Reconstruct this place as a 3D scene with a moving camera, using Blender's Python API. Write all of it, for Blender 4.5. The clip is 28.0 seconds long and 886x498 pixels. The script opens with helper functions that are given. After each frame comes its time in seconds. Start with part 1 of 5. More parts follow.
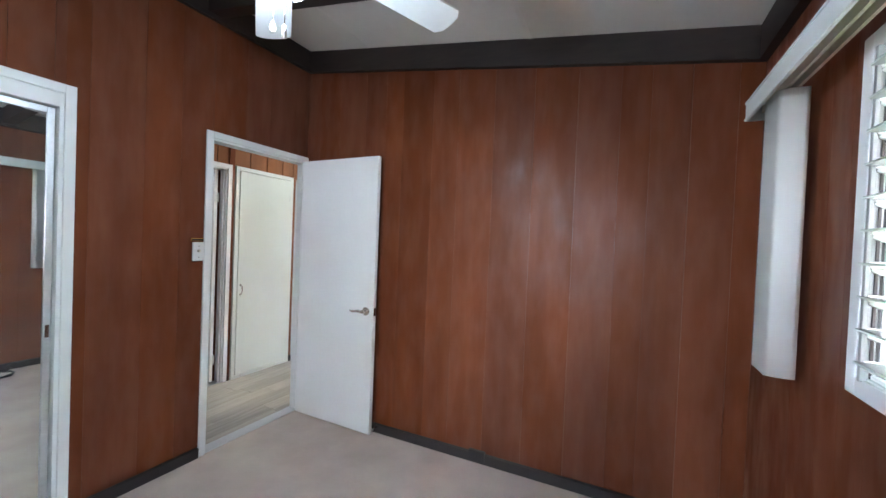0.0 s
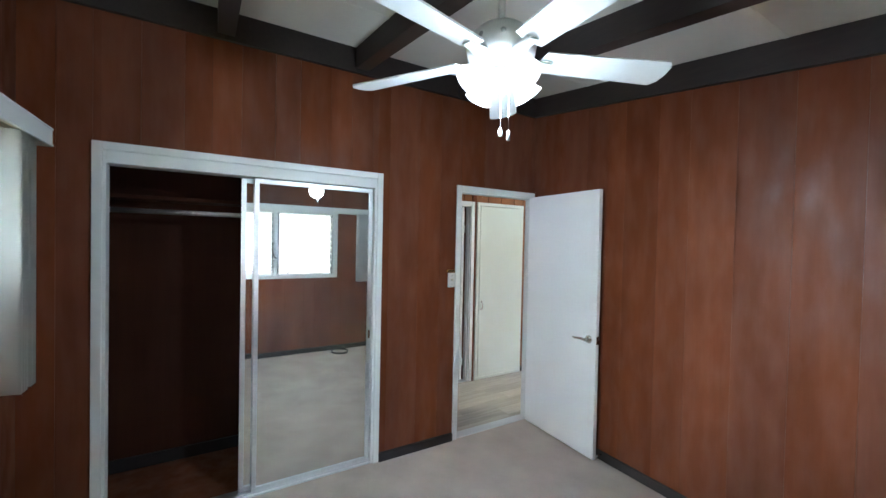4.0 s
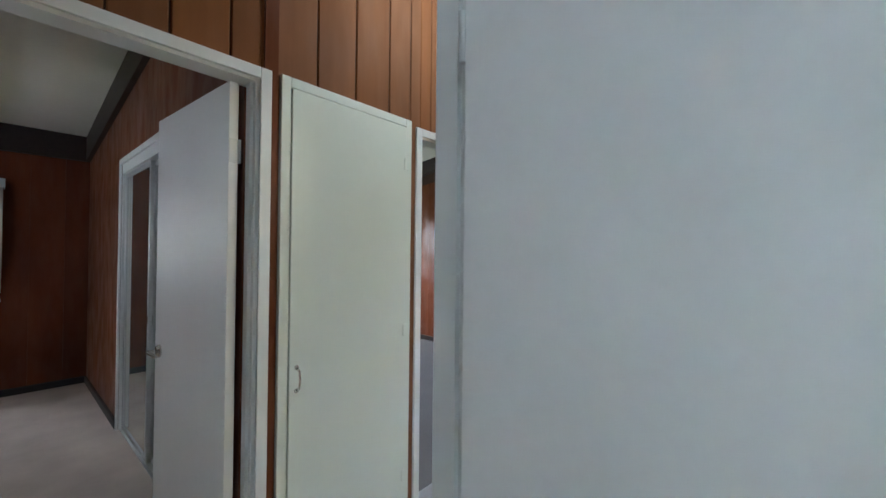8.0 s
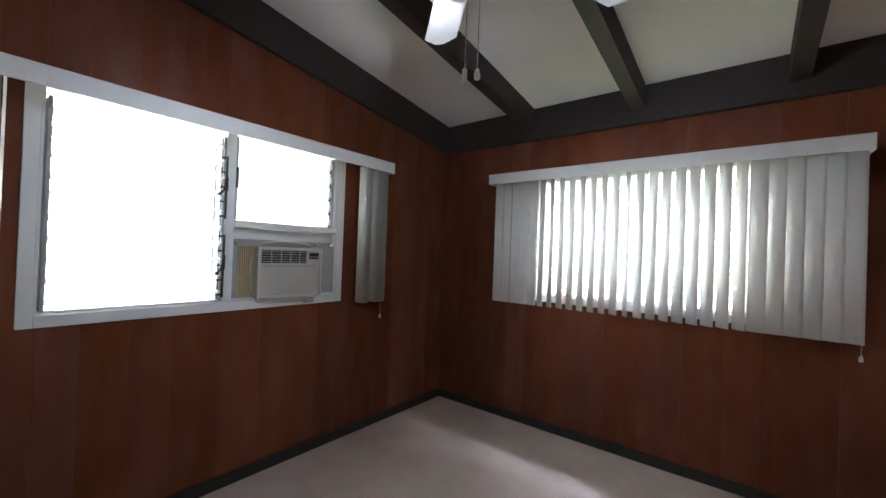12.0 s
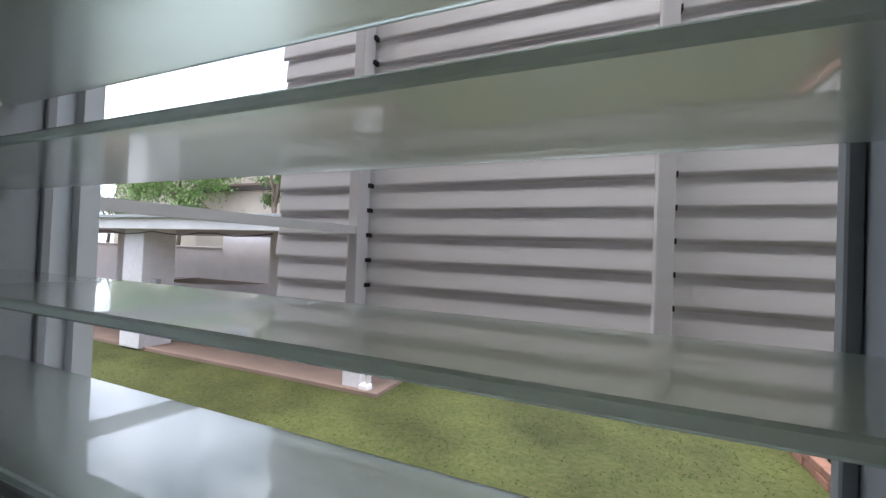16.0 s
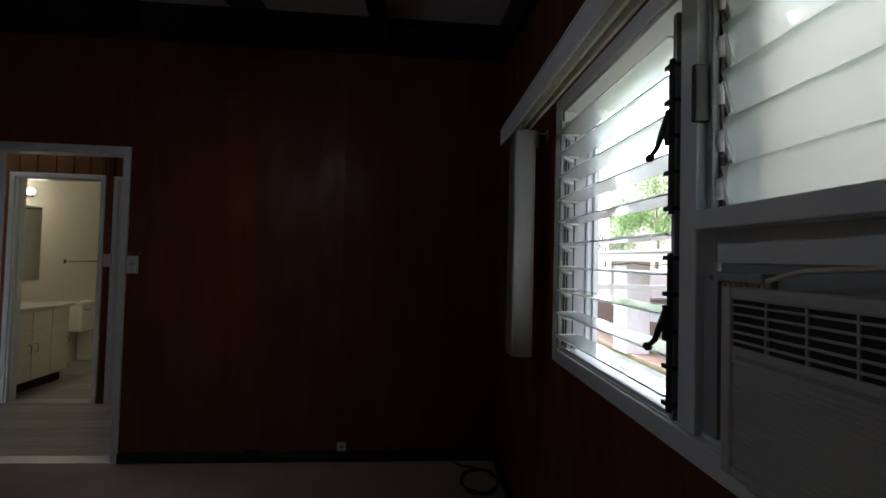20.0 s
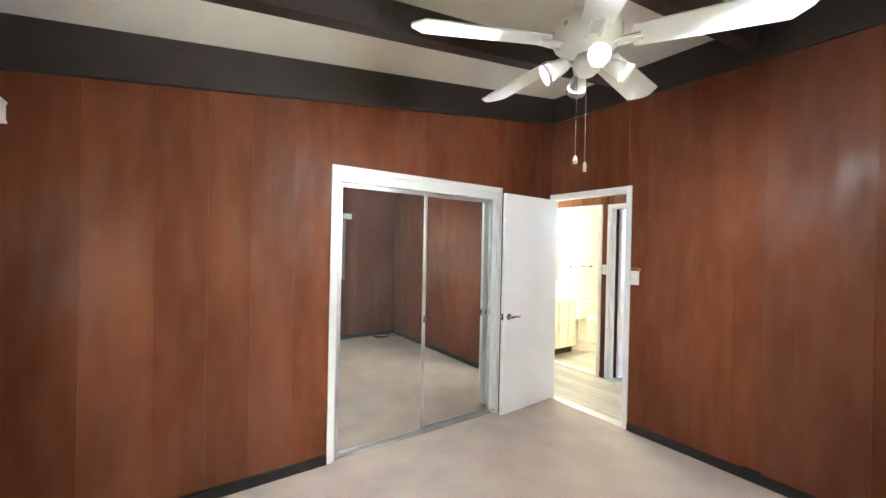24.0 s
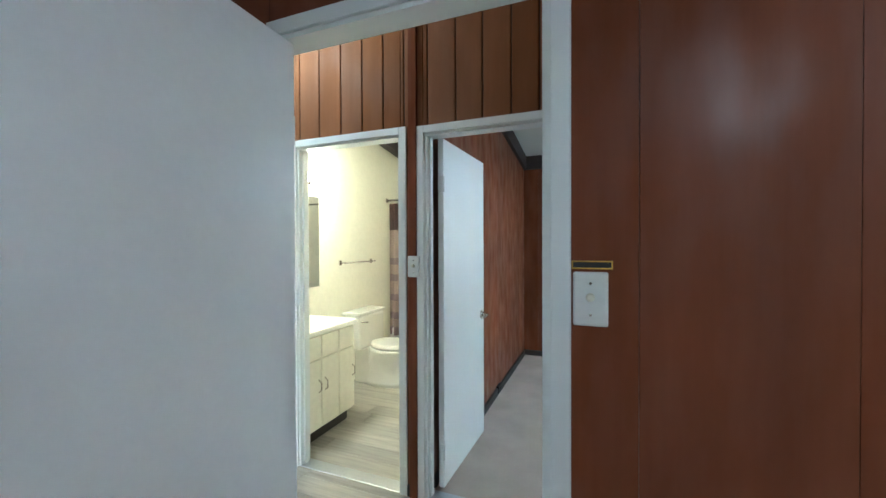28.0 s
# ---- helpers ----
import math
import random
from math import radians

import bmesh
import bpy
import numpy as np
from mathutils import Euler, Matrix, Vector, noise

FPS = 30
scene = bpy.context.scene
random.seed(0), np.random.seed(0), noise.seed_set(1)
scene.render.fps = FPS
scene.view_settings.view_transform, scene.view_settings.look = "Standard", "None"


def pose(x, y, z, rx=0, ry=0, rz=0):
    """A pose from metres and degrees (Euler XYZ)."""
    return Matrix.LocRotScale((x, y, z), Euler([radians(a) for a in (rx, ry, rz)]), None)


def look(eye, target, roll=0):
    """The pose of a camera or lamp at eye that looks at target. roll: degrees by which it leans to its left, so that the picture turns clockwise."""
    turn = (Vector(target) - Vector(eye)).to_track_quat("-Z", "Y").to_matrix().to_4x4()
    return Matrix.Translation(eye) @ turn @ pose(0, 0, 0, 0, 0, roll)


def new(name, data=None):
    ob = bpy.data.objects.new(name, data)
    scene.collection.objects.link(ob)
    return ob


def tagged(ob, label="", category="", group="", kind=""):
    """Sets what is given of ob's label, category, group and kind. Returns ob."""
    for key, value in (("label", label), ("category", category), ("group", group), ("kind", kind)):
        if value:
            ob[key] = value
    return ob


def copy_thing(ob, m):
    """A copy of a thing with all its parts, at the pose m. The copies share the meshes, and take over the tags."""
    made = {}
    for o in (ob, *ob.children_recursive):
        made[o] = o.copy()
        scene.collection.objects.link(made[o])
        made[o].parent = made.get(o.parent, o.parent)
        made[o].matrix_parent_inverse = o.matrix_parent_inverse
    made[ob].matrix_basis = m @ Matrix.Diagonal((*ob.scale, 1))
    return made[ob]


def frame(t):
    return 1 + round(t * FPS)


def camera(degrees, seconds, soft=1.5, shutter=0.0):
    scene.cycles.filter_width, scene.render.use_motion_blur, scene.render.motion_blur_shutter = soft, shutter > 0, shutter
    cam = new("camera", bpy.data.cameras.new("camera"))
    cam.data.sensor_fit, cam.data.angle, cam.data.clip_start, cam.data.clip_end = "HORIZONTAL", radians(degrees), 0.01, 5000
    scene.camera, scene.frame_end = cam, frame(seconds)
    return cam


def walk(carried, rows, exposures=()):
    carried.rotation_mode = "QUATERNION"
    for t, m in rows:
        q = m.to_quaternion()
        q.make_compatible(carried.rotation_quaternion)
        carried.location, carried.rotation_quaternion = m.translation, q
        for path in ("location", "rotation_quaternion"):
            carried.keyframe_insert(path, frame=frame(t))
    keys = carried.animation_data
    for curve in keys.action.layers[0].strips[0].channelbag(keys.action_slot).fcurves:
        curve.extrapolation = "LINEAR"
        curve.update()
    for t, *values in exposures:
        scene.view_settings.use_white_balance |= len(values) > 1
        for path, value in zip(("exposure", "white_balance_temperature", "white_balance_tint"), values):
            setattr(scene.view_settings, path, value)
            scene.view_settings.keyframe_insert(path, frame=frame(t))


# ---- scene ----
cam = camera(97.6, 28.0)
PATH = [
    (0, (2.443, -2.416, 1.438), (1.577, -0.613, 1.403), 2.3),
    (0.5, (2.399, -2.454, 1.435), (1.196, -0.856, 1.397), 2.0),
    (1, (2.351, -2.521, 1.444), (0.915, -1.13, 1.405), 1.7),
    (1.5, (2.319, -2.582, 1.472), (0.704, -1.403, 1.423), 1.6),
    (2, (2.323, -2.636, 1.486), (0.59, -1.638, 1.439), 1.3),
    (2.5, (2.376, -2.654, 1.533), (0.553, -1.832, 1.497), 1.0),
    (3, (2.47, -2.609, 1.617), (0.627, -1.833, 1.582), 0.9),
    (3.5, (2.574, -2.574, 1.64), (0.728, -1.803, 1.609), 0.9),
    (4, (2.662, -2.571, 1.621), (0.948, -1.541, 1.587), 1.2),
    (4.5, (2.726, -2.536, 1.526), (1.418, -1.023, 1.51), 1.2),
    (6.5, (1.541, -1.487, 1.428), (0.556, 0.253, 1.415), -0.1),
    (7, (1.161, -1.136, 1.453), (0.134, 0.58, 1.444), 0.5),
    (7.5, (0.798, -0.855, 1.422), (-0.303, 0.814, 1.44), 0.8),
    (8, (0.451, -0.611, 1.402), (-0.864, 0.896, 1.421), 0.6),
    (8.5, (0.057, -0.453, 1.353), (-1.537, 0.755, 1.377), 1.2),
    (9, (-0.299, -0.399, 1.33), (-2.071, 0.526, 1.361), 1.3),
    (9.5, (-0.557, -0.39, 1.371), (-2.502, 0.074, 1.384), 1.7),
    (10, (-0.845, -0.427, 1.318), (-2.845, -0.423, 1.342), 2.0),
    (10.5, (-1.166, -0.539, 1.309), (-3.137, -0.879, 1.337), 2.0),
    (11, (-1.512, -0.669, 1.365), (-3.403, -1.319, 1.371), 1.9),
    (11.5, (-1.813, -0.842, 1.366), (-3.557, -1.822, 1.367), 2.1),
    (13.5, (-2.844, -1.906, 1.407), (-3.771, -3.678, 1.405), 2.3),
    (14, (-2.912, -2.291, 1.388), (-3.477, -4.209, 1.34), 2.3),
    (14.2, (-2.935, -2.459, 1.356), (-3.32, -4.421, 1.35), 2.4),
    (15, (-2.904, -2.987, 1.287), (-2.965, -4.986, 1.268), 1.9),
    (15.5, (-2.922, -3.155, 1.25), (-2.6, -5.128, 1.245), 1.6),
    (16, (-2.946, -3.236, 1.238), (-2.182, -5.084, 1.266), 2.2),
    (17, (-2.935, -3.208, 1.361), (-1.761, -4.826, 1.38), 1.5),
    (18, (-2.973, -3.142, 1.45), (-1.565, -4.562, 1.493), 0.5),
    (18.5, (-3.148, -3.041, 1.484), (-1.601, -4.307, 1.53), 0.9),
    (19.2, (-3.488, -2.922, 1.469), (-1.647, -3.703, 1.519), 1.3),
    (20, (-3.881, -2.784, 1.404), (-1.886, -2.922, 1.454), 1.5),
    (20.5, (-4.04, -2.825, 1.343), (-2.06, -2.546, 1.392), 1.2),
    (21, (-4.224, -2.735, 1.355), (-2.328, -2.098, 1.379), 1.35),
    (21.5, (-4.394, -2.732, 1.363), (-2.659, -1.738, 1.376), 1.3),
    (22, (-4.523, -2.715, 1.374), (-3.043, -1.37, 1.393), 1.2),
    (22.5, (-4.58, -2.73, 1.43), (-3.353, -1.151, 1.45), 1.0),
    (24.5, (-4.291, -2.571, 1.546), (-3.147, -0.93, 1.535), 1.2),
    (25, (-4.19, -2.328, 1.483), (-2.732, -0.959, 1.473), 0.9),
    (25.5, (-3.937, -2.046, 1.456), (-2.262, -0.953, 1.435), 1.0),
    (26, (-3.639, -1.745, 1.413), (-1.846, -0.859, 1.41), 1.0),
    (26.5, (-3.283, -1.508, 1.404), (-1.452, -0.703, 1.408), 1.0),
    (27, (-2.871, -1.275, 1.425), (-1.028, -0.498, 1.426), 0.9),
    (27.5, (-2.457, -1.069, 1.413), (-0.608, -0.307, 1.424), 1.6),
    (28, (-2.049, -0.915, 1.429), (-0.194, -0.167, 1.407), -0.2),
]
walk(cam, [(t, look(eye, target, roll)) for t, eye, target, roll in PATH],
     [(0, 4.52, 5750, 15), (1.5, 4.55, 5650, 10), (3.0, 4.4, 5700, 10), (4.5, 4.4, 5600, 10), (7.0, 4.15, 5600, 7), (8.0, 3.75, 5600, 8), (9.0, 4.1, 5500, 5), (10, 4.4, 5700, 10), (11.5, 4.52, 5800, 13), (13.5, 2.2, 5800, 12),
      (14.1, 1.28, 5900, 12), (15.0, 0.5, 5900, 13), (16.0, -0.15, 5900, 14), (17.0, -0.15, 5900, 14), (18.0, 0.0, 5900, 14), (19.0, 0.5, 5900, 14), (20.0, 1.3, 5900, 14), (20.5, 2.0, 6000, 12), (21.0, 3.87, 6300, 12),
      (21.7, 5.33, 6400, 11), (23.5, 5.75, 6300, 8), (25.0, 5.65, 5850, 4), (26.0, 5.62, 5250, -1), (27, 5.22, 5200, 0), (28, 4.5, 5200, 0)])

# ---- light ----
world = bpy.data.worlds.new("sky")
scene.world = world
world.use_nodes = True
wn = world.node_tree.nodes
wl = world.node_tree.links
sky = wn.new("ShaderNodeTexSky")
sky.sky_type = "NISHITA"
sky.sun_disc = False
SUN_ELEV, SUN_AZ = 73.0, 30.0
sky.sun_elevation = radians(SUN_ELEV)
sky.sun_rotation = radians(SUN_AZ)
sky.air_density, sky.dust_density = 1.0, 1.2
wcoord = wn.new("ShaderNodeTexCoord")
wcloud = wn.new("ShaderNodeTexNoise")
wcloud.inputs["Scale"].default_value = 3.2
wcloud.inputs["Detail"].default_value = 7
wramp = wn.new("ShaderNodeValToRGB")
wramp.color_ramp.elements[0].position, wramp.color_ramp.elements[1].position = 0.38, 0.57
wmix = wn.new("ShaderNodeMixRGB")
wmix.inputs[2].default_value = (22.0, 22.8, 24.0, 1)
wl.new(wcoord.outputs["Generated"], wcloud.inputs["Vector"])
wl.new(wcloud.outputs["Fac"], wramp.inputs[0])
wl.new(wramp.outputs[0], wmix.inputs[0])
wl.new(sky.outputs[0], wmix.inputs[1])
wl.new(wmix.outputs[0], wn["Background"].inputs[0])
wn["Background"].inputs[1].default_value = 0.15

sun = new("sun", bpy.data.lights.new("sun", "SUN"))
sun.data.energy, sun.data.angle, sun.data.color = 4.6, radians(32), (1, 0.95, 0.87)
_e, _a = radians(SUN_ELEV), radians(SUN_AZ)
sun.matrix_world = look((math.sin(_a) * math.cos(_e) * 50, math.cos(_a) * math.cos(_e) * 50, math.sin(_e) * 50), (0, 0, 0))


def area(name, eye, target, sx, sy, watts, colour=(1, 1, 1)):
    lamp = bpy.data.lights.new(name, "AREA")
    lamp.shape, lamp.size, lamp.size_y, lamp.energy, lamp.color = "RECTANGLE", sx, sy, watts, colour
    ob = new(name, lamp)
    ob.matrix_world = look(eye, target)
    return ob


def spot(name, at, target, watts, colour, degrees=140, radius=0.03):
    lamp = bpy.data.lights.new(name, "SPOT")
    lamp.energy, lamp.color, lamp.shadow_soft_size, lamp.spot_size, lamp.spot_blend = watts, colour, radius, radians(degrees), 0.6
    ob = new(name, lamp)
    ob.matrix_world = look(at, target)
    return ob


def bulb(name, at, watts, colour, radius=0.03):
    lamp = bpy.data.lights.new(name, "POINT")
    lamp.energy, lamp.color, lamp.shadow_soft_size = watts, colour, radius
    ob = new(name, lamp)
    ob.location = at
    return ob


# skylight in the living room opening, which is never seen through clearly
area("daylight_living_room", (0.6, 6.08, 1.5), (0.6, 0.0, 1.5), 2.0, 1.2, 0.7, (0.93, 0.98, 1))
# fill lamp added outside an unseen window to brighten the third bedroom
area("fill_third_bedroom", (-5.35, 2.3, 1.5), (0, 2.3, 1.2), 1.5, 1.0, 2.5, (0.93, 0.98, 1))

# ---- materials ----


def material(name, colour, rough=0.6, metal=0.0, spread=0.0, grain=None, bump=0.0, stretch=(1, 1, 1), scale=8.0,
             second=None, mottling=0.0, mottle_scale=1.3, coat=0.0, spec=0.5, wave=0.0):
    """A surface with a fine grain and a coarse mottling; spread varies it from object to object."""
    m = bpy.data.materials.new(name)
    m.use_nodes = True
    n, l = m.node_tree.nodes, m.node_tree.links
    b = n["Principled BSDF"]
    b.inputs["Roughness"].default_value = rough
    b.inputs["Metallic"].default_value = metal
    b.inputs["Coat Weight"].default_value = coat
    b.inputs["Specular IOR Level"].default_value = spec
    co = n.new("ShaderNodeTexCoord")
    mp = n.new("ShaderNodeMapping")
    mp.inputs["Scale"].default_value = stretch
    l.new(co.outputs["Object"], mp.inputs["Vector"])
    info = n.new("ShaderNodeObjectInfo")
    add = n.new("ShaderNodeVectorMath")
    add.operation = "MULTIPLY_ADD"
    add.inputs[1].default_value = (37.0, 19.0, 53.0)
    l.new(info.outputs["Random"], add.inputs[0])
    l.new(mp.outputs[0], add.inputs[2])
    fine = n.new("ShaderNodeTexNoise")
    fine.inputs["Scale"].default_value = scale
    fine.inputs["Detail"].default_value = 6
    fine.inputs["Roughness"].default_value = 0.65
    l.new(add.outputs[0], fine.inputs["Vector"])
    other = second or tuple(c * 0.72 for c in colour)
    mix = n.new("ShaderNodeMixRGB")
    mix.inputs[1].default_value = (*colour, 1)
    mix.inputs[2].default_value = (*other, 1)
    ramp = n.new("ShaderNodeValToRGB")
    ramp.color_ramp.elements[0].position, ramp.color_ramp.elements[1].position = 0.38, 0.66
    l.new(fine.outputs["Fac"], ramp.inputs[0])
    amount = n.new("ShaderNodeMath")
    amount.operation = "MULTIPLY"
    amount.inputs[1].default_value = 0.5 if grain is None else grain
    l.new(ramp.outputs[0], amount.inputs[0])
    l.new(amount.outputs[0], mix.inputs[0])
    last = mix.outputs[0]
    coarse = n.new("ShaderNodeTexNoise")
    coarse.inputs["Scale"].default_value = mottle_scale
    coarse.inputs["Detail"].default_value = 3
    l.new(co.outputs["Object"], coarse.inputs["Vector"])
    hsv = n.new("ShaderNodeHueSaturation")
    val = n.new("ShaderNodeMapRange")
    val.inputs["From Min"].default_value, val.inputs["From Max"].default_value = 0.3, 0.7
    val.inputs["To Min"].default_value, val.inputs["To Max"].default_value = 1 - mottling, 1 + mottling
    l.new(coarse.outputs["Fac"], val.inputs["Value"])
    rnd = n.new("ShaderNodeMapRange")
    rnd.inputs["To Min"].default_value, rnd.inputs["To Max"].default_value = 1 - spread, 1 + spread
    l.new(info.outputs["Random"], rnd.inputs["Value"])
    mul = n.new("ShaderNodeMath")
    mul.operation = "MULTIPLY"
    l.new(val.outputs[0], mul.inputs[0])
    l.new(rnd.outputs[0], mul.inputs[1])
    l.new(mul.outputs[0], hsv.inputs["Value"])
    l.new(last, hsv.inputs["Color"])
    l.new(hsv.outputs[0], b.inputs["Base Color"])
    rr = n.new("ShaderNodeMapRange")
    rr.inputs["To Min"].default_value, rr.inputs["To Max"].default_value = max(rough - 0.07, 0.02), min(rough + 0.07, 1)
    l.new(coarse.outputs["Fac"], rr.inputs["Value"])
    l.new(rr.outputs[0], b.inputs["Roughness"])
    if bump:
        bp = n.new("ShaderNodeBump")
        bp.inputs["Strength"].default_value = bump
        bp.inputs["Distance"].default_value = 0.004
        l.new(fine.outputs["Fac"], bp.inputs["Height"])
        l.new(bp.outputs[0], b.inputs["Normal"])
        if wave:
            warp = n.new("ShaderNodeBump")
            warp.inputs["Strength"].default_value = wave
            warp.inputs["Distance"].default_value = 0.03
            l.new(coarse.outputs["Fac"], warp.inputs["Height"])
            l.new(warp.outputs[0], bp.inputs["Normal"])
    return m


def wood(name, light, dark, rough, gloss):
    """Varnished veneer boards: soft long figure, blotches along the grain, worn and waxy patches in the gloss, and a tone of its own for each board."""
    m = bpy.data.materials.new(name)
    m.use_nodes = True
    n, l = m.node_tree.nodes, m.node_tree.links
    b = n["Principled BSDF"]
    co, info = n.new("ShaderNodeTexCoord"), n.new("ShaderNodeObjectInfo")
    shift = n.new("ShaderNodeVectorMath")
    shift.operation = "MULTIPLY_ADD"
    shift.inputs[1].default_value = (31.0, 17.0, 11.0)
    l.new(info.outputs["Random"], shift.inputs[0])
    l.new(co.outputs["Object"], shift.inputs[2])

    def cloud(stretch, scale, detail, lo, hi, to, of=shift.outputs[0]):
        mp, tx, mr = n.new("ShaderNodeMapping"), n.new("ShaderNodeTexNoise"), n.new("ShaderNodeMapRange")
        mp.inputs["Scale"].default_value = stretch
        tx.inputs["Scale"].default_value, tx.inputs["Detail"].default_value = scale, detail
        mr.inputs["From Min"].default_value, mr.inputs["From Max"].default_value = lo, hi
        mr.inputs["To Min"].default_value, mr.inputs["To Max"].default_value = to
        l.new(of, mp.inputs["Vector"])
        l.new(mp.outputs[0], tx.inputs["Vector"])
        l.new(tx.outputs["Fac"], mr.inputs["Value"])
        return mr.outputs[0]

    def math_node(kind, a, c):
        x = n.new("ShaderNodeMath")
        x.operation = kind
        for k, v in enumerate((a, c)):
            if isinstance(v, float):
                x.inputs[k].default_value = v
            else:
                l.new(v, x.inputs[k])
        return x.outputs[0]

    figure = cloud((3.6, 3.6, 0.42), 2.0, 3, 0.25, 0.75, (0.0, 0.6))
    fibre = cloud((45.0, 45.0, 1.4), 2.0, 4, 0.25, 0.75, (0.0, 0.12))
    mix = n.new("ShaderNodeMixRGB")
    mix.inputs[1].default_value, mix.inputs[2].default_value = (*light, 1), (*dark, 1)
    l.new(math_node("ADD", figure, fibre), mix.inputs[0])
    tone = n.new("ShaderNodeMapRange")
    tone.inputs["To Min"].default_value, tone.inputs["To Max"].default_value = 0.9, 1.08
    l.new(info.outputs["Random"], tone.inputs["Value"])
    blotch = cloud((1.9, 1.9, 0.8), 1.6, 5, 0.25, 0.75, (0.74, 1.2), co.outputs["Object"])
    hsv = n.new("ShaderNodeHueSaturation")
    l.new(math_node("MULTIPLY", tone.outputs[0], blotch), hsv.inputs["Value"])
    faded = n.new("ShaderNodeMapRange")
    faded.inputs["To Min"].default_value, faded.inputs["To Max"].default_value = 1.0, 0.9
    l.new(math_node("FRACT", math_node("MULTIPLY", info.outputs["Random"], 7.3), 0.0), faded.inputs["Value"])
    l.new(faded.outputs[0], hsv.inputs["Saturation"])
    l.new(mix.outputs[0], hsv.inputs["Color"])
    l.new(hsv.outputs[0], b.inputs["Base Color"])
    wax = cloud((3.0, 3.0, 1.6), 2.6, 5, 0.35, 0.65, (rough - 0.015, rough + 0.11), co.outputs["Object"])
    l.new(wax, b.inputs["Roughness"])
    l.new(cloud((6.0, 6.0, 1.8), 2.0, 5, 0.4, 0.68, (gloss * 0.4, gloss * 1.8), co.outputs["Object"]), b.inputs["Specular IOR Level"])
    warp = n.new("ShaderNodeBump")
    warp.inputs["Strength"].default_value, warp.inputs["Distance"].default_value = 0.35, 0.012
    l.new(cloud((2.4, 2.4, 0.9), 2.0, 2, 0.2, 0.8, (0.0, 1.0)), warp.inputs["Height"])
    fine = n.new("ShaderNodeBump")
    fine.inputs["Strength"].default_value, fine.inputs["Distance"].default_value = 0.12, 0.001
    l.new(fibre, fine.inputs["Height"])
    l.new(warp.outputs[0], fine.inputs["Normal"])
    l.new(fine.outputs[0], b.inputs["Normal"])
    return m


def glowing(name, colour, strength):
    m = bpy.data.materials.new(name)
    m.use_nodes = True
    b = m.node_tree.nodes["Principled BSDF"]
    b.inputs["Base Color"].default_value = (*colour, 1)
    b.inputs["Emission Color"].default_value = (*colour, 1)
    b.inputs["Emission Strength"].default_value = strength
    return m


def glassy(name, colour, rough, ior=1.45):
    m = bpy.data.materials.new(name)
    m.use_nodes = True
    n, l = m.node_tree.nodes, m.node_tree.links
    b = n["Principled BSDF"]
    b.inputs["Base Color"].default_value = (*colour, 1)
    b.inputs["Roughness"].default_value = rough
    b.inputs["Transmission Weight"].default_value = 1.0
    b.inputs["IOR"].default_value = ior
    b.inputs["Coat Weight"].default_value = 1.0
    b.inputs["Coat Roughness"].default_value = 0.03
    co = n.new("ShaderNodeTexCoord")
    tx = n.new("ShaderNodeTexNoise")
    tx.inputs["Scale"].default_value = 180
    l.new(co.outputs["Object"], tx.inputs["Vector"])
    bp = n.new("ShaderNodeBump")
    bp.inputs["Strength"].default_value = 0.05
    bp.inputs["Distance"].default_value = 0.001
    l.new(tx.outputs["Fac"], bp.inputs["Height"])
    l.new(bp.outputs[0], b.inputs["Normal"])
    return m


def translucent(name, colour, share):
    m = bpy.data.materials.new(name)
    m.use_nodes = True
    n, l = m.node_tree.nodes, m.node_tree.links
    b = n["Principled BSDF"]
    b.inputs["Base Color"].default_value = (*colour, 1)
    b.inputs["Roughness"].default_value = 0.55
    tr = n.new("ShaderNodeBsdfTranslucent")
    tr.inputs["Color"].default_value = (*colour, 1)
    mix = n.new("ShaderNodeMixShader")
    mix.inputs[0].default_value = share
    l.new(b.outputs[0], mix.inputs[1])
    l.new(tr.outputs[0], mix.inputs[2])
    l.new(mix.outputs[0], n["Material Output"].inputs["Surface"])
    return m


M_WOOD = wood("varnished_panel", (0.182, 0.055, 0.022), (0.112, 0.032, 0.0135), 0.3, 0.12)
M_HALL = wood("hall_panel", (0.27, 0.112, 0.046), (0.17, 0.066, 0.026), 0.5, 0.06)
# panel wood for closet interiors, with the closet's shade put into its colour
M_WOOD_SHADED = material("shaded_closet_panel", (0.055, 0.018, 0.0095), 0.7, spread=0.12, spec=0.1, stretch=(9, 9, 0.55), scale=3.0, mottling=0.2)
M_CORE = material("wall_core", (0.05, 0.022, 0.014), 0.8)
M_DARK = material("dark_stain", (0.026, 0.017, 0.015), 0.55, grain=0.6, second=(0.04, 0.027, 0.022), stretch=(1.2, 7, 7), scale=5, bump=0.15, mottling=0.15)
M_BASE = material("dark_baseboard", (0.022, 0.018, 0.018), 0.5, grain=0.5, scale=20, mottling=0.2)
M_CEIL = material("white_ceiling", (0.74, 0.72, 0.68), 0.85, grain=0.25, second=(0.66, 0.64, 0.6), scale=30, mottling=0.05, bump=0.1)
M_TRIM = material("white_gloss_trim", (0.74, 0.76, 0.76), 0.42, grain=0.05, second=(0.66, 0.68, 0.68), scale=12, mottling=0.02)
M_DOOR = material("white_door_paint", (0.84, 0.85, 0.86), 0.36, grain=0.15, second=(0.72, 0.73, 0.74), scale=40, mottling=0.03, bump=0.06)
M_CREAM = material("cream_cupboard_paint", (0.74, 0.79, 0.73), 0.34, grain=0.2, second=(0.7, 0.75, 0.68), scale=30, mottling=0.04, bump=0.06)
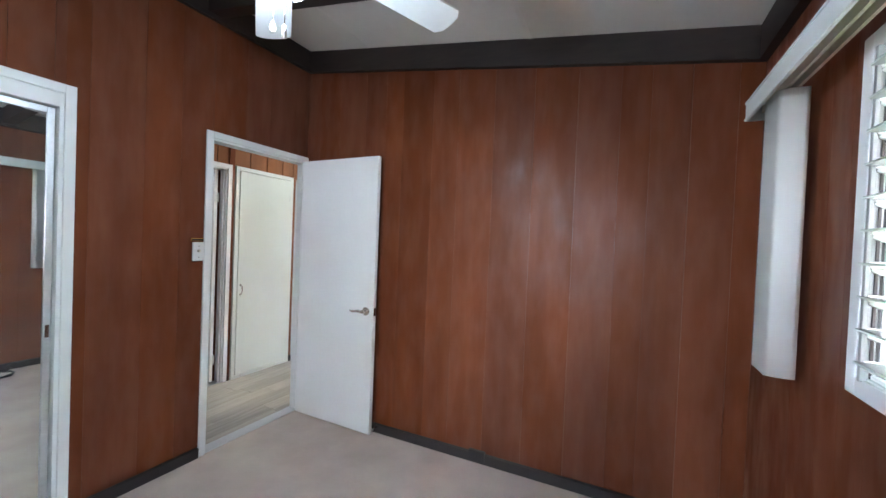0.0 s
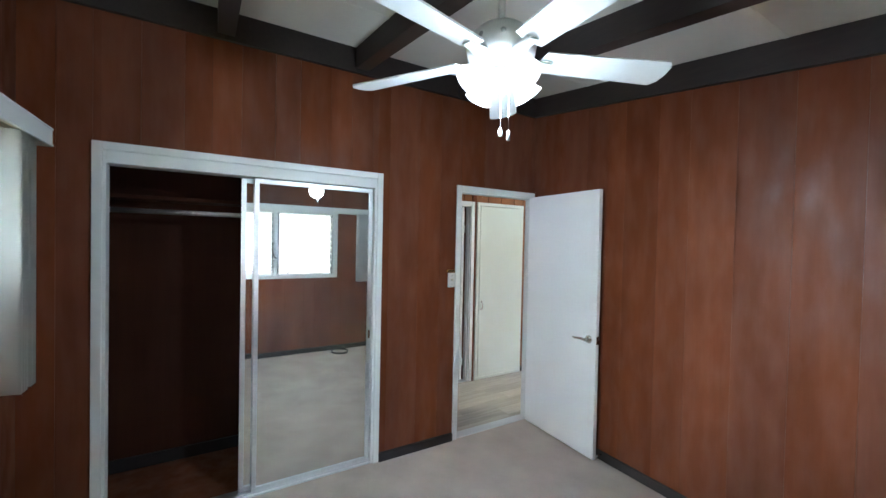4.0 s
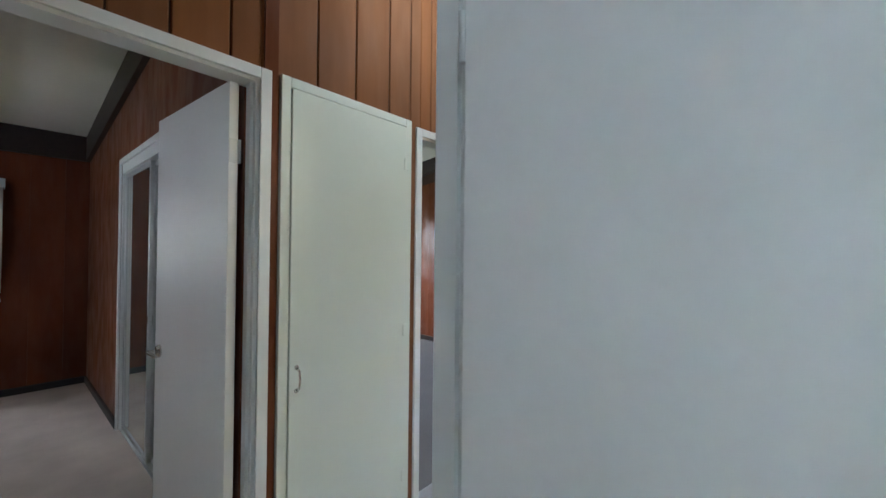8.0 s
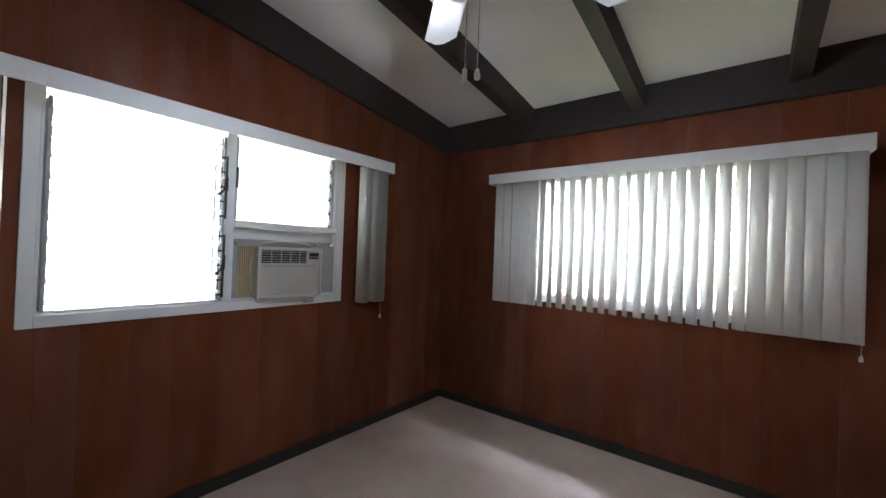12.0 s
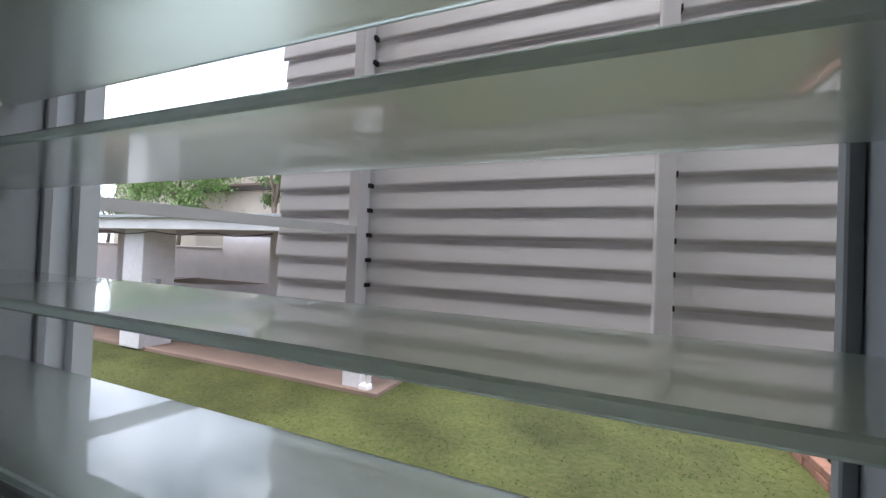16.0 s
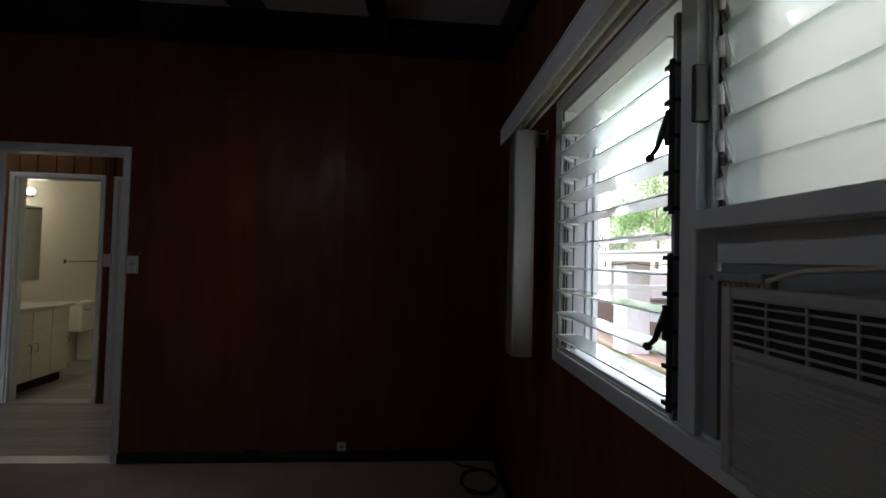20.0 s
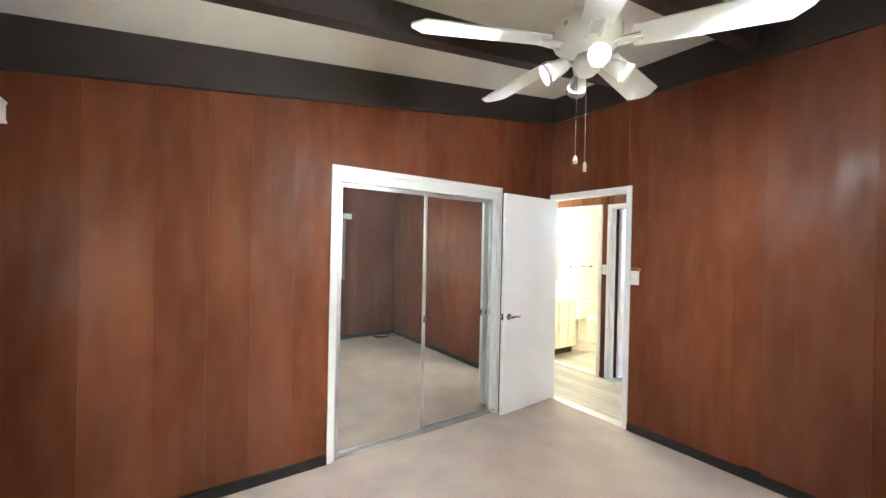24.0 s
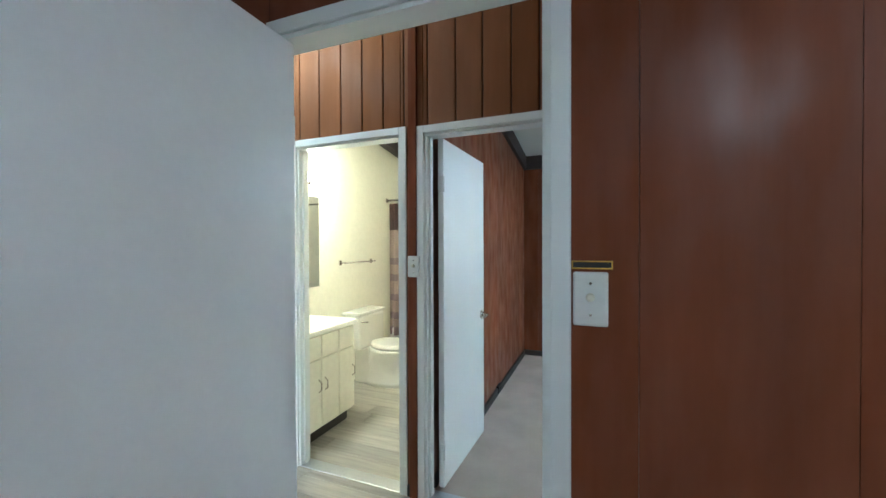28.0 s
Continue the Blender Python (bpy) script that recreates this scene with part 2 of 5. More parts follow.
M_CARPET = material("beige_carpet", (0.53, 0.45, 0.39), 0.95, grain=0.6, second=(0.44, 0.365, 0.315), scale=260, bump=0.6, mottling=0.1, mottle_scale=3.6, spec=0.1)
M_CARPET2 = material("grey_carpet", (0.2, 0.19, 0.19), 0.95, grain=0.6, scale=260, bump=0.6, mottling=0.1, spec=0.1)
M_PLANK = material("grey_oak_vinyl", (0.42, 0.39, 0.33), 0.4, spread=0.16, grain=0.8, second=(0.26, 0.24, 0.2), stretch=(12, 0.7, 12), scale=3.2, bump=0.04, mottling=0.1)
M_METAL = material("satin_nickel", (0.62, 0.6, 0.57), 0.22, 1.0, grain=0.2, scale=60)
M_ALU = material("brushed_aluminium", (0.66, 0.68, 0.7), 0.4, 1.0, grain=0.3, scale=60)
M_DARKMETAL = material("dark_bronze_metal", (0.05, 0.045, 0.045), 0.4, 0.8, grain=0.3, scale=50)
M_BLACK = material("black_plastic", (0.012, 0.012, 0.013), 0.5, grain=0.2, scale=60)
M_GREYPL = material("grey_plastic", (0.36, 0.37, 0.37), 0.45, grain=0.2, scale=60, mottling=0.04)
M_WHITEPL = material("white_plastic", (0.72, 0.72, 0.7), 0.4, grain=0.15, scale=60, mottling=0.05)
M_IVORY = material("ivory_plastic", (0.7, 0.66, 0.55), 0.45, grain=0.15, scale=60, mottling=0.05)
M_ACCORD = material("yellowed_vinyl", (0.62, 0.52, 0.33), 0.6, grain=0.3, scale=30, mottling=0.1)
M_GOLD = material("brass_strip", (0.7, 0.46, 0.1), 0.3, 1.0, grain=0.2, scale=60)
M_VANE = translucent("blind_vane_vinyl", (0.78, 0.78, 0.75), 0.09)
M_BLADE = glassy("frosted_louvre_glass", (0.64, 0.7, 0.61), 0.34)
M_BLADE_EDGE = glassy("green_glass_edge", (0.8, 0.95, 0.88), 0.45)
M_ACPL = material("aged_beige_plastic", (0.54, 0.53, 0.5), 0.45, grain=0.2, scale=60, mottling=0.06)
M_SHADE = glowing("lit_frosted_shade", (0.95, 0.99, 1.0), 0.15)
M_BULB = glowing("lit_bulb", (0.98, 0.99, 1.0), 1.2)
M_PORCELAIN = material("white_porcelain", (0.82, 0.8, 0.74), 0.12, grain=0.1, scale=20, mottling=0.02, coat=0.5)
M_BATHWALL = material("cream_bathroom_wall", (0.8, 0.77, 0.66), 0.5, grain=0.2, scale=25, mottling=0.03)
M_SCREEN = material("white_painted_slat", (0.88, 0.85, 0.82), 0.6, grain=0.4, second=(0.82, 0.78, 0.74), stretch=(1, 8, 8), scale=9, mottling=0.08, bump=0.1)
M_GRASS = material("lawn_blades", (0.05, 0.062, 0.015), 0.9, grain=0.9, second=(0.09, 0.088, 0.032), scale=20, bump=0.5, mottling=0.38, mottle_scale=1.1, spec=0.2)
M_PATIO = material("brown_concrete", (0.25, 0.175, 0.135), 0.85, grain=0.5, second=(0.24, 0.15, 0.11), scale=18, mottling=0.15, bump=0.2)
M_BLOCK = material("white_painted_block", (0.72, 0.68, 0.68), 0.75, grain=0.3, scale=14, mottling=0.06, bump=0.2)
M_STUCCO = material("tan_stucco", (0.5, 0.44, 0.36), 0.85, grain=0.4, scale=40, mottling=0.06, bump=0.3)
M_ROOFTILE = material("brown_roof_tile", (0.2, 0.13, 0.1), 0.7, spread=0.1, grain=0.5, scale=20, mottling=0.15)
M_LEAF = material("leaf_green", (0.09, 0.17, 0.035), 0.55, spread=0.25, grain=0.4, second=(0.16, 0.25, 0.06), scale=12, mottling=0.3, mottle_scale=3)
M_BARK = material("grey_bark", (0.2, 0.16, 0.12), 0.9, grain=0.7, scale=20, bump=0.5)
M_BRICK = material("red_brick_edging", (0.3, 0.15, 0.1), 0.85, spread=0.15, grain=0.5, scale=20, bump=0.3)
M_CURTAIN_A = material("dark_brown_cloth", (0.05, 0.025, 0.022), 0.9, grain=0.4, scale=200, bump=0.2)
M_CURTAIN_B = material("taupe_cloth", (0.32, 0.24, 0.2), 0.9, grain=0.4, scale=200, bump=0.2)
M_CURTAIN_C = material("mauve_cloth", (0.2, 0.14, 0.14), 0.9, grain=0.4, scale=200, bump=0.2)
M_WINDOWDARK = material("dark_window_glass", (0.02, 0.025, 0.035), 0.08, coat=0.3)


def mirror_material():
    m = bpy.data.materials.new("mirror_silver")
    m.use_nodes = True
    b = m.node_tree.nodes["Principled BSDF"]
    b.inputs["Base Color"].default_value = (0.8, 0.82, 0.81, 1)
    b.inputs["Metallic"].default_value = 1
    b.inputs["Roughness"].default_value = 0.015
    n, l = m.node_tree.nodes, m.node_tree.links
    dust, co, tx, mr, mix = (n.new("ShaderNode" + k) for k in ("BsdfDiffuse", "TexCoord", "TexNoise", "MapRange", "MixShader"))
    dust.inputs["Color"].default_value = (0.6, 0.58, 0.55, 1)
    tx.inputs["Scale"].default_value, tx.inputs["Detail"].default_value = 3.0, 6
    mr.inputs["To Min"].default_value, mr.inputs["To Max"].default_value = 0.03, 0.085
    l.new(co.outputs["Object"], tx.inputs["Vector"])
    l.new(tx.outputs["Fac"], mr.inputs["Value"])
    l.new(mr.outputs[0], mix.inputs[0])
    l.new(b.outputs[0], mix.inputs[1])
    l.new(dust.outputs[0], mix.inputs[2])
    l.new(mix.outputs[0], n["Material Output"].inputs["Surface"])
    return m


M_MIRROR = mirror_material()

# ---- building tools ----


def slab(bm, x0, x1, y0, y1, z0, z1, m=None):
    """Adds a box to bm."""
    vs = [bm.verts.new(Vector((x, y, z)) if m is None else m @ Vector((x, y, z))) for z in (z0, z1) for x, y in ((x0, y0), (x1, y0), (x1, y1), (x0, y1))]
    for f in ((3, 2, 1, 0), (4, 5, 6, 7), (0, 1, 5, 4), (1, 2, 6, 5), (2, 3, 7, 6), (3, 0, 4, 7)):
        bm.faces.new([vs[i] for i in f])
    return vs


def boxed(x0, x1, y0, y1, z0, z1, r=0.0, seg=2):
    bm = bmesh.new()
    slab(bm, min(x0, x1), max(x0, x1), min(y0, y1), max(y0, y1), min(z0, z1), max(z0, z1))
    if r:
        bmesh.ops.bevel(bm, geom=bm.edges[:], offset=r, segments=seg, affect="EDGES", profile=0.6)
    return bm


def lathe(profile, seg=24, m=None):
    """Turns a list of (radius, z) round the z axis."""
    bm = bmesh.new()
    rings = []
    for r, z in profile:
        ring = []
        for i in range(seg):
            a = 2 * math.pi * i / seg
            p = Vector((r * math.cos(a), r * math.sin(a), z))
            ring.append(bm.verts.new(m @ p if m else p))
        rings.append(ring)
    for a, b in zip(rings, rings[1:]):
        for i in range(seg):
            j = (i + 1) % seg
            bm.faces.new((a[i], a[j], b[j], b[i]))
    if profile[0][0] > 1e-4:
        bm.faces.new(rings[0][::-1])
    if profile[-1][0] > 1e-4:
        bm.faces.new(rings[-1])
    bmesh.ops.remove_doubles(bm, verts=bm.verts[:], dist=1e-5)
    for f in bm.faces:
        f.smooth = True
    return bm


def tube(points, radius, seg=8, closed=False):
    """A round bar along the points; radius is a number or one for each point."""
    bm = bmesh.new()
    pts = [Vector(p) for p in points]
    rad = radius if isinstance(radius, (list, tuple)) else [radius] * len(pts)
    rings = []
    side = None
    for i, p in enumerate(pts):
        a = pts[i - 1] if i or closed else p
        b = pts[(i + 1) % len(pts)] if i < len(pts) - 1 or closed else p
        d = (b - a).normalized()
        if side is None:
            side = d.cross(Vector((0, 0, 1)))
            if side.length < 0.1:
                side = d.cross(Vector((1, 0, 0)))
        side = (side - d * side.dot(d)).normalized()
        up = d.cross(side)
        rings.append([bm.verts.new(p + (side * math.cos(2 * math.pi * k / seg) + up * math.sin(2 * math.pi * k / seg)) * rad[i]) for k in range(seg)])
    pairs = list(zip(rings, rings[1:])) + ([(rings[-1], rings[0])] if closed else [])
    for a, b in pairs:
        for k in range(seg):
            j = (k + 1) % seg
            f = bm.faces.new((a[k], a[j], b[j], b[k]))
            f.smooth = True
    if not closed:
        bm.faces.new(rings[0][::-1])
        bm.faces.new(rings[-1])
    return bm


def sheet(outline, z0, z1):
    """A flat plate with the outline of (x, y) points, from z0 to z1."""
    bm = bmesh.new()
    lo = [bm.verts.new((x, y, z0)) for x, y in outline]
    hi = [bm.verts.new((x, y, z1)) for x, y in outline]
    bm.faces.new(lo[::-1])
    bm.faces.new(hi)
    for i in range(len(lo)):
        j = (i + 1) % len(lo)
        bm.faces.new((lo[i], lo[j], hi[j], hi[i]))
    return bm


def merged(*bms):
    out = bmesh.new()
    for b in bms:
        me = bpy.data.meshes.new("join")
        b.to_mesh(me)
        b.free()
        out.from_mesh(me)
        bpy.data.meshes.remove(me)
    return out


def part(name, bm, mat, parent=None, label="", m=None):
    """Links a bmesh as one mesh object under a thing or a part."""
    me = bpy.data.meshes.new(name)
    bmesh.ops.recalc_face_normals(bm, faces=bm.faces[:])
    bm.to_mesh(me)
    bm.free()
    me.materials.append(mat)
    ob = new(name, me)
    if m is not None:
        ob.matrix_basis = m
    if parent is not None:
        ob.parent = parent
    if label:
        ob["label"] = label
    return ob


def shared(name, me, parent, m):
    ob = new(name, me)
    ob.matrix_basis = m
    ob.parent = parent
    return ob


def thing(name, at, label, category, group="", kind="", rz=0.0):
    ob = new(name)
    ob.empty_display_size = 0.1
    ob.matrix_basis = pose(*at, 0, 0, rz)
    return tagged(ob, label, category, group, kind)


def structure(name, bm, mat, label, category):
    return tagged(part(name, bm, mat), label, category, kind="structure")

# ---- plan ----
HALL_E, HALL_W, B_E = -0.075, -1.06, -1.135
A_E, B_W, SOUTH, B_N = 3.02, -5.085, -3.38, 0.025
RIDGE = -1.10


def ceiling_z(x):
    return 3.092 - 0.131 * abs(x - RIDGE)


def band(x):
    """The depth of the dark boards under the ceiling: shallower in the first bedroom."""
    return 0.165 if x > -0.1 else 0.252


def prism(bm, run, c0, c1, u0, u1, z0, top):
    """A wall piece between u0 and u1 along its run, c0 and c1 across, from z0 up to a number or to top(x)."""
    def p(u, c, z):
        return (u, c, z) if run == "x" else (c, u, z)
    def t(u, c):
        if not callable(top):
            return top
        return top(u if run == "x" else c)
    vs = [bm.verts.new(p(u, c, z0)) for u, c in ((u0, c0), (u1, c0), (u1, c1), (u0, c1))]
    vs += [bm.verts.new(p(u, c, t(u, c))) for u, c in ((u0, c0), (u1, c0), (u1, c1), (u0, c1))]
    for f in ((3, 2, 1, 0), (4, 5, 6, 7), (0, 1, 5, 4), (1, 2, 6, 5), (2, 3, 7, 6), (3, 0, 4, 7)):
        bm.faces.new([vs[i] for i in f])


def spans(u0, u1, openings):
    """The stretches from u0 to u1, cut at the openings' edges, with the opening that lies there or None."""
    cuts = sorted({u0, u1, *(v for o in openings for v in o[:2] if u0 < v < u1)})
    for a, b in zip(cuts, cuts[1:]):
        if b - a > 0.004:
            hole = next((o for o in openings if o[0] <= (a + b) / 2 <= o[1]), None)
            yield a, b, hole


def wall(name, run, c0, c1, u0, u1, openings=(), top=ceiling_z, mat=None, label="", base=-0.05):
    bm = bmesh.new()
    for a, b, hole in spans(u0, u1, openings):
        if hole is None:
            prism(bm, run, c0, c1, a, b, base, top)
        else:
            if hole[2] > base + 0.01:
                prism(bm, run, c0, c1, a, b, base, hole[2])
            prism(bm, run, c0, c1, a, b, hole[3], top)
    return structure(name, bm, mat or M_CORE, label or "wood framed wall clad in dark panelling", "wall")


BOARD_LIST = []


def boards(owner, run, face, way, u0, u1, openings, mat, seed, z0=0.0, top=None, widths=(0.145, 0.19, 0.24), gap=0.0004, cham=0.0004, proud=0.008):
    """Notes the panel boards of a wall face, to be laid at the end of the file."""
    BOARD_LIST.append((owner, run, face, way, u0, u1, tuple(openings), mat, seed, z0, top or (lambda x: ceiling_z(x) - band(x) + 0.03), widths, gap, cham, proud))


def lay_boards():
    for owner, run, face, way, u0, u1, openings, mat, seed, z0, top, widths, gap, cham, proud in BOARD_LIST:
        rng = random.Random(seed)
        u = u0
        while u < u1 - 0.01:
            w = rng.choice(widths) * rng.uniform(0.92, 1.08)
            e = min(u + w, u1)
            if u1 - e < 0.06:
                e = u1
            for a, b, hole in spans(u, e, openings):
                pieces = [(z0, None)] if hole is None else ([(z0, hole[2])] if hole[2] > z0 + 0.01 else []) + [(hole[3], None)]
                for lo, hi in pieces:
                    bm = bmesh.new()
                    a2, b2 = a + gap * (a == u), b - gap * (b == e)
                    prof = [(a2, 0.0), (a2, proud - cham), (a2 + cham, proud), (b2 - cham, proud), (b2, proud - cham), (b2, 0.0)]
                    if b2 - a2 < 3 * cham:
                        prof = [(a2, 0.0), (a2, proud), (b2, proud), (b2, 0.0)]
                    rows = []
                    for k in (0, 1):
                        ring = []
                        for s, d in prof:
                            c = face + way * d
                            x, y = (s, c) if run == "x" else (c, s)
                            z = (lo if k == 0 else (hi if hi is not None else top(x)))
                            ring.append(bm.verts.new((x, y, z)))
                        rows.append(ring)
                    n = len(prof)
                    for i in range(n):
                        j = (i + 1) % n
                        bm.faces.new((rows[0][i], rows[0][j], rows[1][j], rows[1][i]))
                    bm.faces.new(rows[0][::-1])
                    bm.faces.new(rows[1])
                    part("board", bm, mat, owner)
            u = e


# openings as (from, to, bottom, top)
DOOR_A = (-0.822, -0.006, -0.05, 2.052)
CLOSET_A = (-3.06, -1.535, -0.05, 2.073)
DOOR_BATH = (0.135, 0.892, -0.05, 2.06)
DOOR_B = (-0.82, 0.042, -0.05, 2.064)
DOOR_C = (0.91, 1.675, -0.05, 2.047)
CLOSET_B = (-3.433, -1.883, -0.05, 2.066)
WIN_SB = (-3.83, -2.335, 1.045, 2.03)
WIN_SA = (0.71, 2.205, 1.045, 2.03)
WIN_E = (-2.6, -1.0, 1.12, 1.99)
# unseen opening, added to let the third bedroom's fill lamp in
WIN_C = (1.55, 3.05, 1.05, 2.0)
WIN_W = (-2.40, -0.92, 1.06, 1.98)

w_ae = wall("wall_hall_east", "y", HALL_E, 0.0, SOUTH, 3.0, (DOOR_A, CLOSET_A, DOOR_BATH))
w_be = wall("wall_hall_west", "y", B_E, HALL_W, SOUTH, 3.0, (DOOR_B, DOOR_C))
w_an = wall("wall_bedroom_north", "x", 0.0, 0.1, 0.0, A_E, mat=M_CORE)
w_bn = wall("wall_second_bedroom_north", "x", B_N, 0.145, B_W, B_E, (CLOSET_B,))
w_e = wall("wall_east", "y", A_E, A_E + 0.14, SOUTH - 0.14, 3.0, (WIN_E,))
w_w = wall("wall_west", "y", B_W - 0.14, B_W, SOUTH - 0.14, 4.1, (WIN_W, WIN_C))
w_s = wall("wall_south", "x", SOUTH - 0.14, SOUTH, B_W, A_E, (WIN_SB, WIN_SA))
wall("wall_hall_end", "x", -1.37, -1.25, HALL_W, HALL_E, mat=M_HALL)
# closet linings take the wood colour that is darkened to stand for shade
wall("wall_closet_back", "y", -0.84, -0.72, SOUTH, -1.37, mat=M_WOOD_SHADED)
wall("wall_closet_side", "x", -1.38, -1.372, -0.72, HALL_E, mat=M_WOOD_SHADED)
wall("wall_second_closet_back", "x", 0.76, 0.84, B_W, B_E, mat=M_WOOD_SHADED)
w_cn = wall("wall_third_bedroom_north", "x", 3.95, 4.1, B_W, -1.0)
wall("wall_bathroom_north", "x", 1.5, 1.62, 0.0, A_E, mat=M_BATHWALL, label="cream painted bathroom wall")
wall("wall_bathroom_lining", "x", 0.1, 0.106, 0.0, A_E, mat=M_BATHWALL, label="cream painted bathroom wall")
wall("wall_bathroom_east_lining", "y", 2.85, A_E, 0.106, 1.5, mat=M_BATHWALL, label="cream painted bathroom wall")
wall("wall_bathroom_west_lining", "y", 0.0, 0.006, 0.106, 1.5, (DOOR_BATH,), mat=M_BATHWALL, label="cream painted bathroom wall")
wall("wall_living_room_far", "x", 5.9, 6.0, -4.0, 3.2, ((-0.4, 1.6, 0.9, 2.1),), mat=M_BLOCK, label="pale living room wall with a wide window")
wall("wall_living_room_east", "y", A_E, A_E + 0.14, 3.0, 6.0)
wall("wall_living_room_west", "y", -4.1, -4.0, 4.1, 6.0)

boards(w_ae, "y", 0.0, 1, SOUTH, 0.0, (DOOR_A, CLOSET_A), M_WOOD, 1)
boards(w_an, "x", 0.0, -1, 0.008, A_E, (), M_WOOD, 2)
boards(w_e, "y", A_E, -1, SOUTH, -0.008, (WIN_E,), M_WOOD, 3)
boards(w_s, "x", SOUTH, 1, 0.008, A_E - 0.008, (WIN_SA,), M_WOOD, 4)
boards(w_s, "x", SOUTH, 1, B_W + 0.008, B_E - 0.008, (WIN_SB,), M_WOOD, 5)
boards(w_be, "y", B_E, -1, SOUTH, B_N - 0.008, (DOOR_B,), M_WOOD, 6, widths=(0.17, 0.24, 0.34))
boards(w_bn, "x", B_N, -1, B_W, B_E - 0.008, (CLOSET_B,), M_WOOD, 7, widths=(0.24, 0.3, 0.36))
boards(w_w, "y", B_W, 1, SOUTH + 0.008, B_N - 0.008, (WIN_W,), M_WOOD, 8, widths=(0.17, 0.24, 0.34))
boards(w_ae, "y", HALL_E, -1, -1.25, 3.0, (DOOR_A, DOOR_BATH), M_HALL, 9, widths=(0.145, 0.155), gap=0.003, cham=0.004, top=ceiling_z)
boards(w_be, "y", HALL_W, 1, -1.25, 3.0, (DOOR_B, DOOR_C), M_HALL, 10, widths=(0.15, 0.2), gap=0.003, cham=0.004, top=ceiling_z)
boards(w_cn, "x", 3.95, -1, B_W, B_E, (), M_WOOD, 11)

# floors
structure("floor_bedroom", boxed(-0.02, A_E, SOUTH, 0.0, -0.06, 0.0), M_CARPET, "worn beige wall to wall carpet", "carpet")
structure("floor_second_bedroom", boxed(B_W, B_E, SOUTH, 0.76, -0.06, 0.0), M_CARPET, "worn beige wall to wall carpet with faint stains", "carpet")
structure("floor_third_bedroom", boxed(B_W, B_E, 0.84, 3.95, -0.06, 0.0), M_CARPET2, "grey carpet in the dim third bedroom", "carpet")
floor_hall = structure("floor_hall", boxed(B_E, A_E, -1.25, 6.0, -0.08, -0.012), M_CORE, "grey oak vinyl plank floor of the hall", "floor")
structure("floor_living_room", boxed(-4.0, B_E, 4.1, 6.0, -0.08, -0.004), M_PLANK, "grey plank floor in the living room", "floor")

# ceilings
bm = bmesh.new()
for xa, xb in ((RIDGE, A_E + 0.6), (RIDGE, B_W - 0.6)):
    vs = [bm.verts.new((x, y, ceiling_z(x) + dz)) for dz in (0, 0.16) for x, y in ((xa, SOUTH - 0.25), (xb, SOUTH - 0.25), (xb, 6.6), (xa, 6.6))]
    for f in ((3, 2, 1, 0), (4, 5, 6, 7), (0, 1, 5, 4), (1, 2, 6, 5), (2, 3, 7, 6), (3, 0, 4, 7)):
        bm.faces.new([vs[i] for i in f])
# board joints under the ceiling
structure("ceiling", bm, M_CEIL, "white sloping board ceiling under the roof", "ceiling")
for x in (0.62, 1.84):
    structure("trim_ceiling_joint", boxed(x - 0.012, x + 0.012, SOUTH, 0.0, ceiling_z(x) - 0.003, ceiling_z(x) + 0.004), M_CEIL, "thin white batten over a ceiling joint", "batten")


def sloped(name, x0, x1, y0, y1, depth, mat, label, category, lift=0.0):
    bm = bmesh.new()
    vs = [bm.verts.new((x, y, ceiling_z(x) - d)) for d in (depth, lift) for x, y in ((x0, y0), (x1, y0), (x1, y1), (x0, y1))]
    for f in ((3, 2, 1, 0), (4, 5, 6, 7), (0, 1, 5, 4), (1, 2, 6, 5), (2, 3, 7, 6), (3, 0, 4, 7)):
        bm.faces.new([vs[i] for i in f])
    return structure(name, bm, mat, label, category)


BEAMS = (-2.50, -1.68, -0.85)
for y in BEAMS:
    sloped("trim_beam", 0.05, A_E - 0.05, y - 0.045, y + 0.045, 0.14, M_DARK, "dark stained exposed ceiling beam", "beam")
    sloped("trim_beam", B_W + 0.05, B_E - 0.05, y - 0.045, y + 0.045, 0.16, M_DARK, "dark stained exposed ceiling beam", "beam")
for y in (0.55, 1.6, 2.6, 3.6, 4.6):
    sloped("trim_beam", B_W, B_E, y - 0.045, y + 0.045, 0.19, M_DARK, "dark stained exposed ceiling beam", "beam")
for y in (0.75, 1.35, 3.6, 4.6):
    sloped("trim_beam", 0.01, A_E, y - 0.045, y + 0.045, 0.16, M_DARK, "dark stained exposed ceiling beam", "beam")
T = 0.045
for x0, x1, y0, y1 in ((T, A_E - T, -T, -0.001), (T, A_E - T, SOUTH + 0.001, SOUTH + T), (B_W + T, B_E - T, B_N - T, B_N - 0.001), (B_W + T, B_E - T, SOUTH + 0.001, SOUTH + T)):
    sloped("trim_rake_band", x0, x1, y0, y1, band(x1), M_DARK, "dark stained sloping board along the ceiling", "trim board")
for x0, x1, y1 in ((0.001, T, 0.0), (A_E - T, A_E - 0.001, 0.0), (B_W + 0.001, B_W + T, B_N), (B_E - T, B_E - 0.001, B_N)):
    sloped("trim_wall_plate", x0, x1, SOUTH, y1, band(x1), M_DARK, "dark stained board along the top of the wall", "trim board")


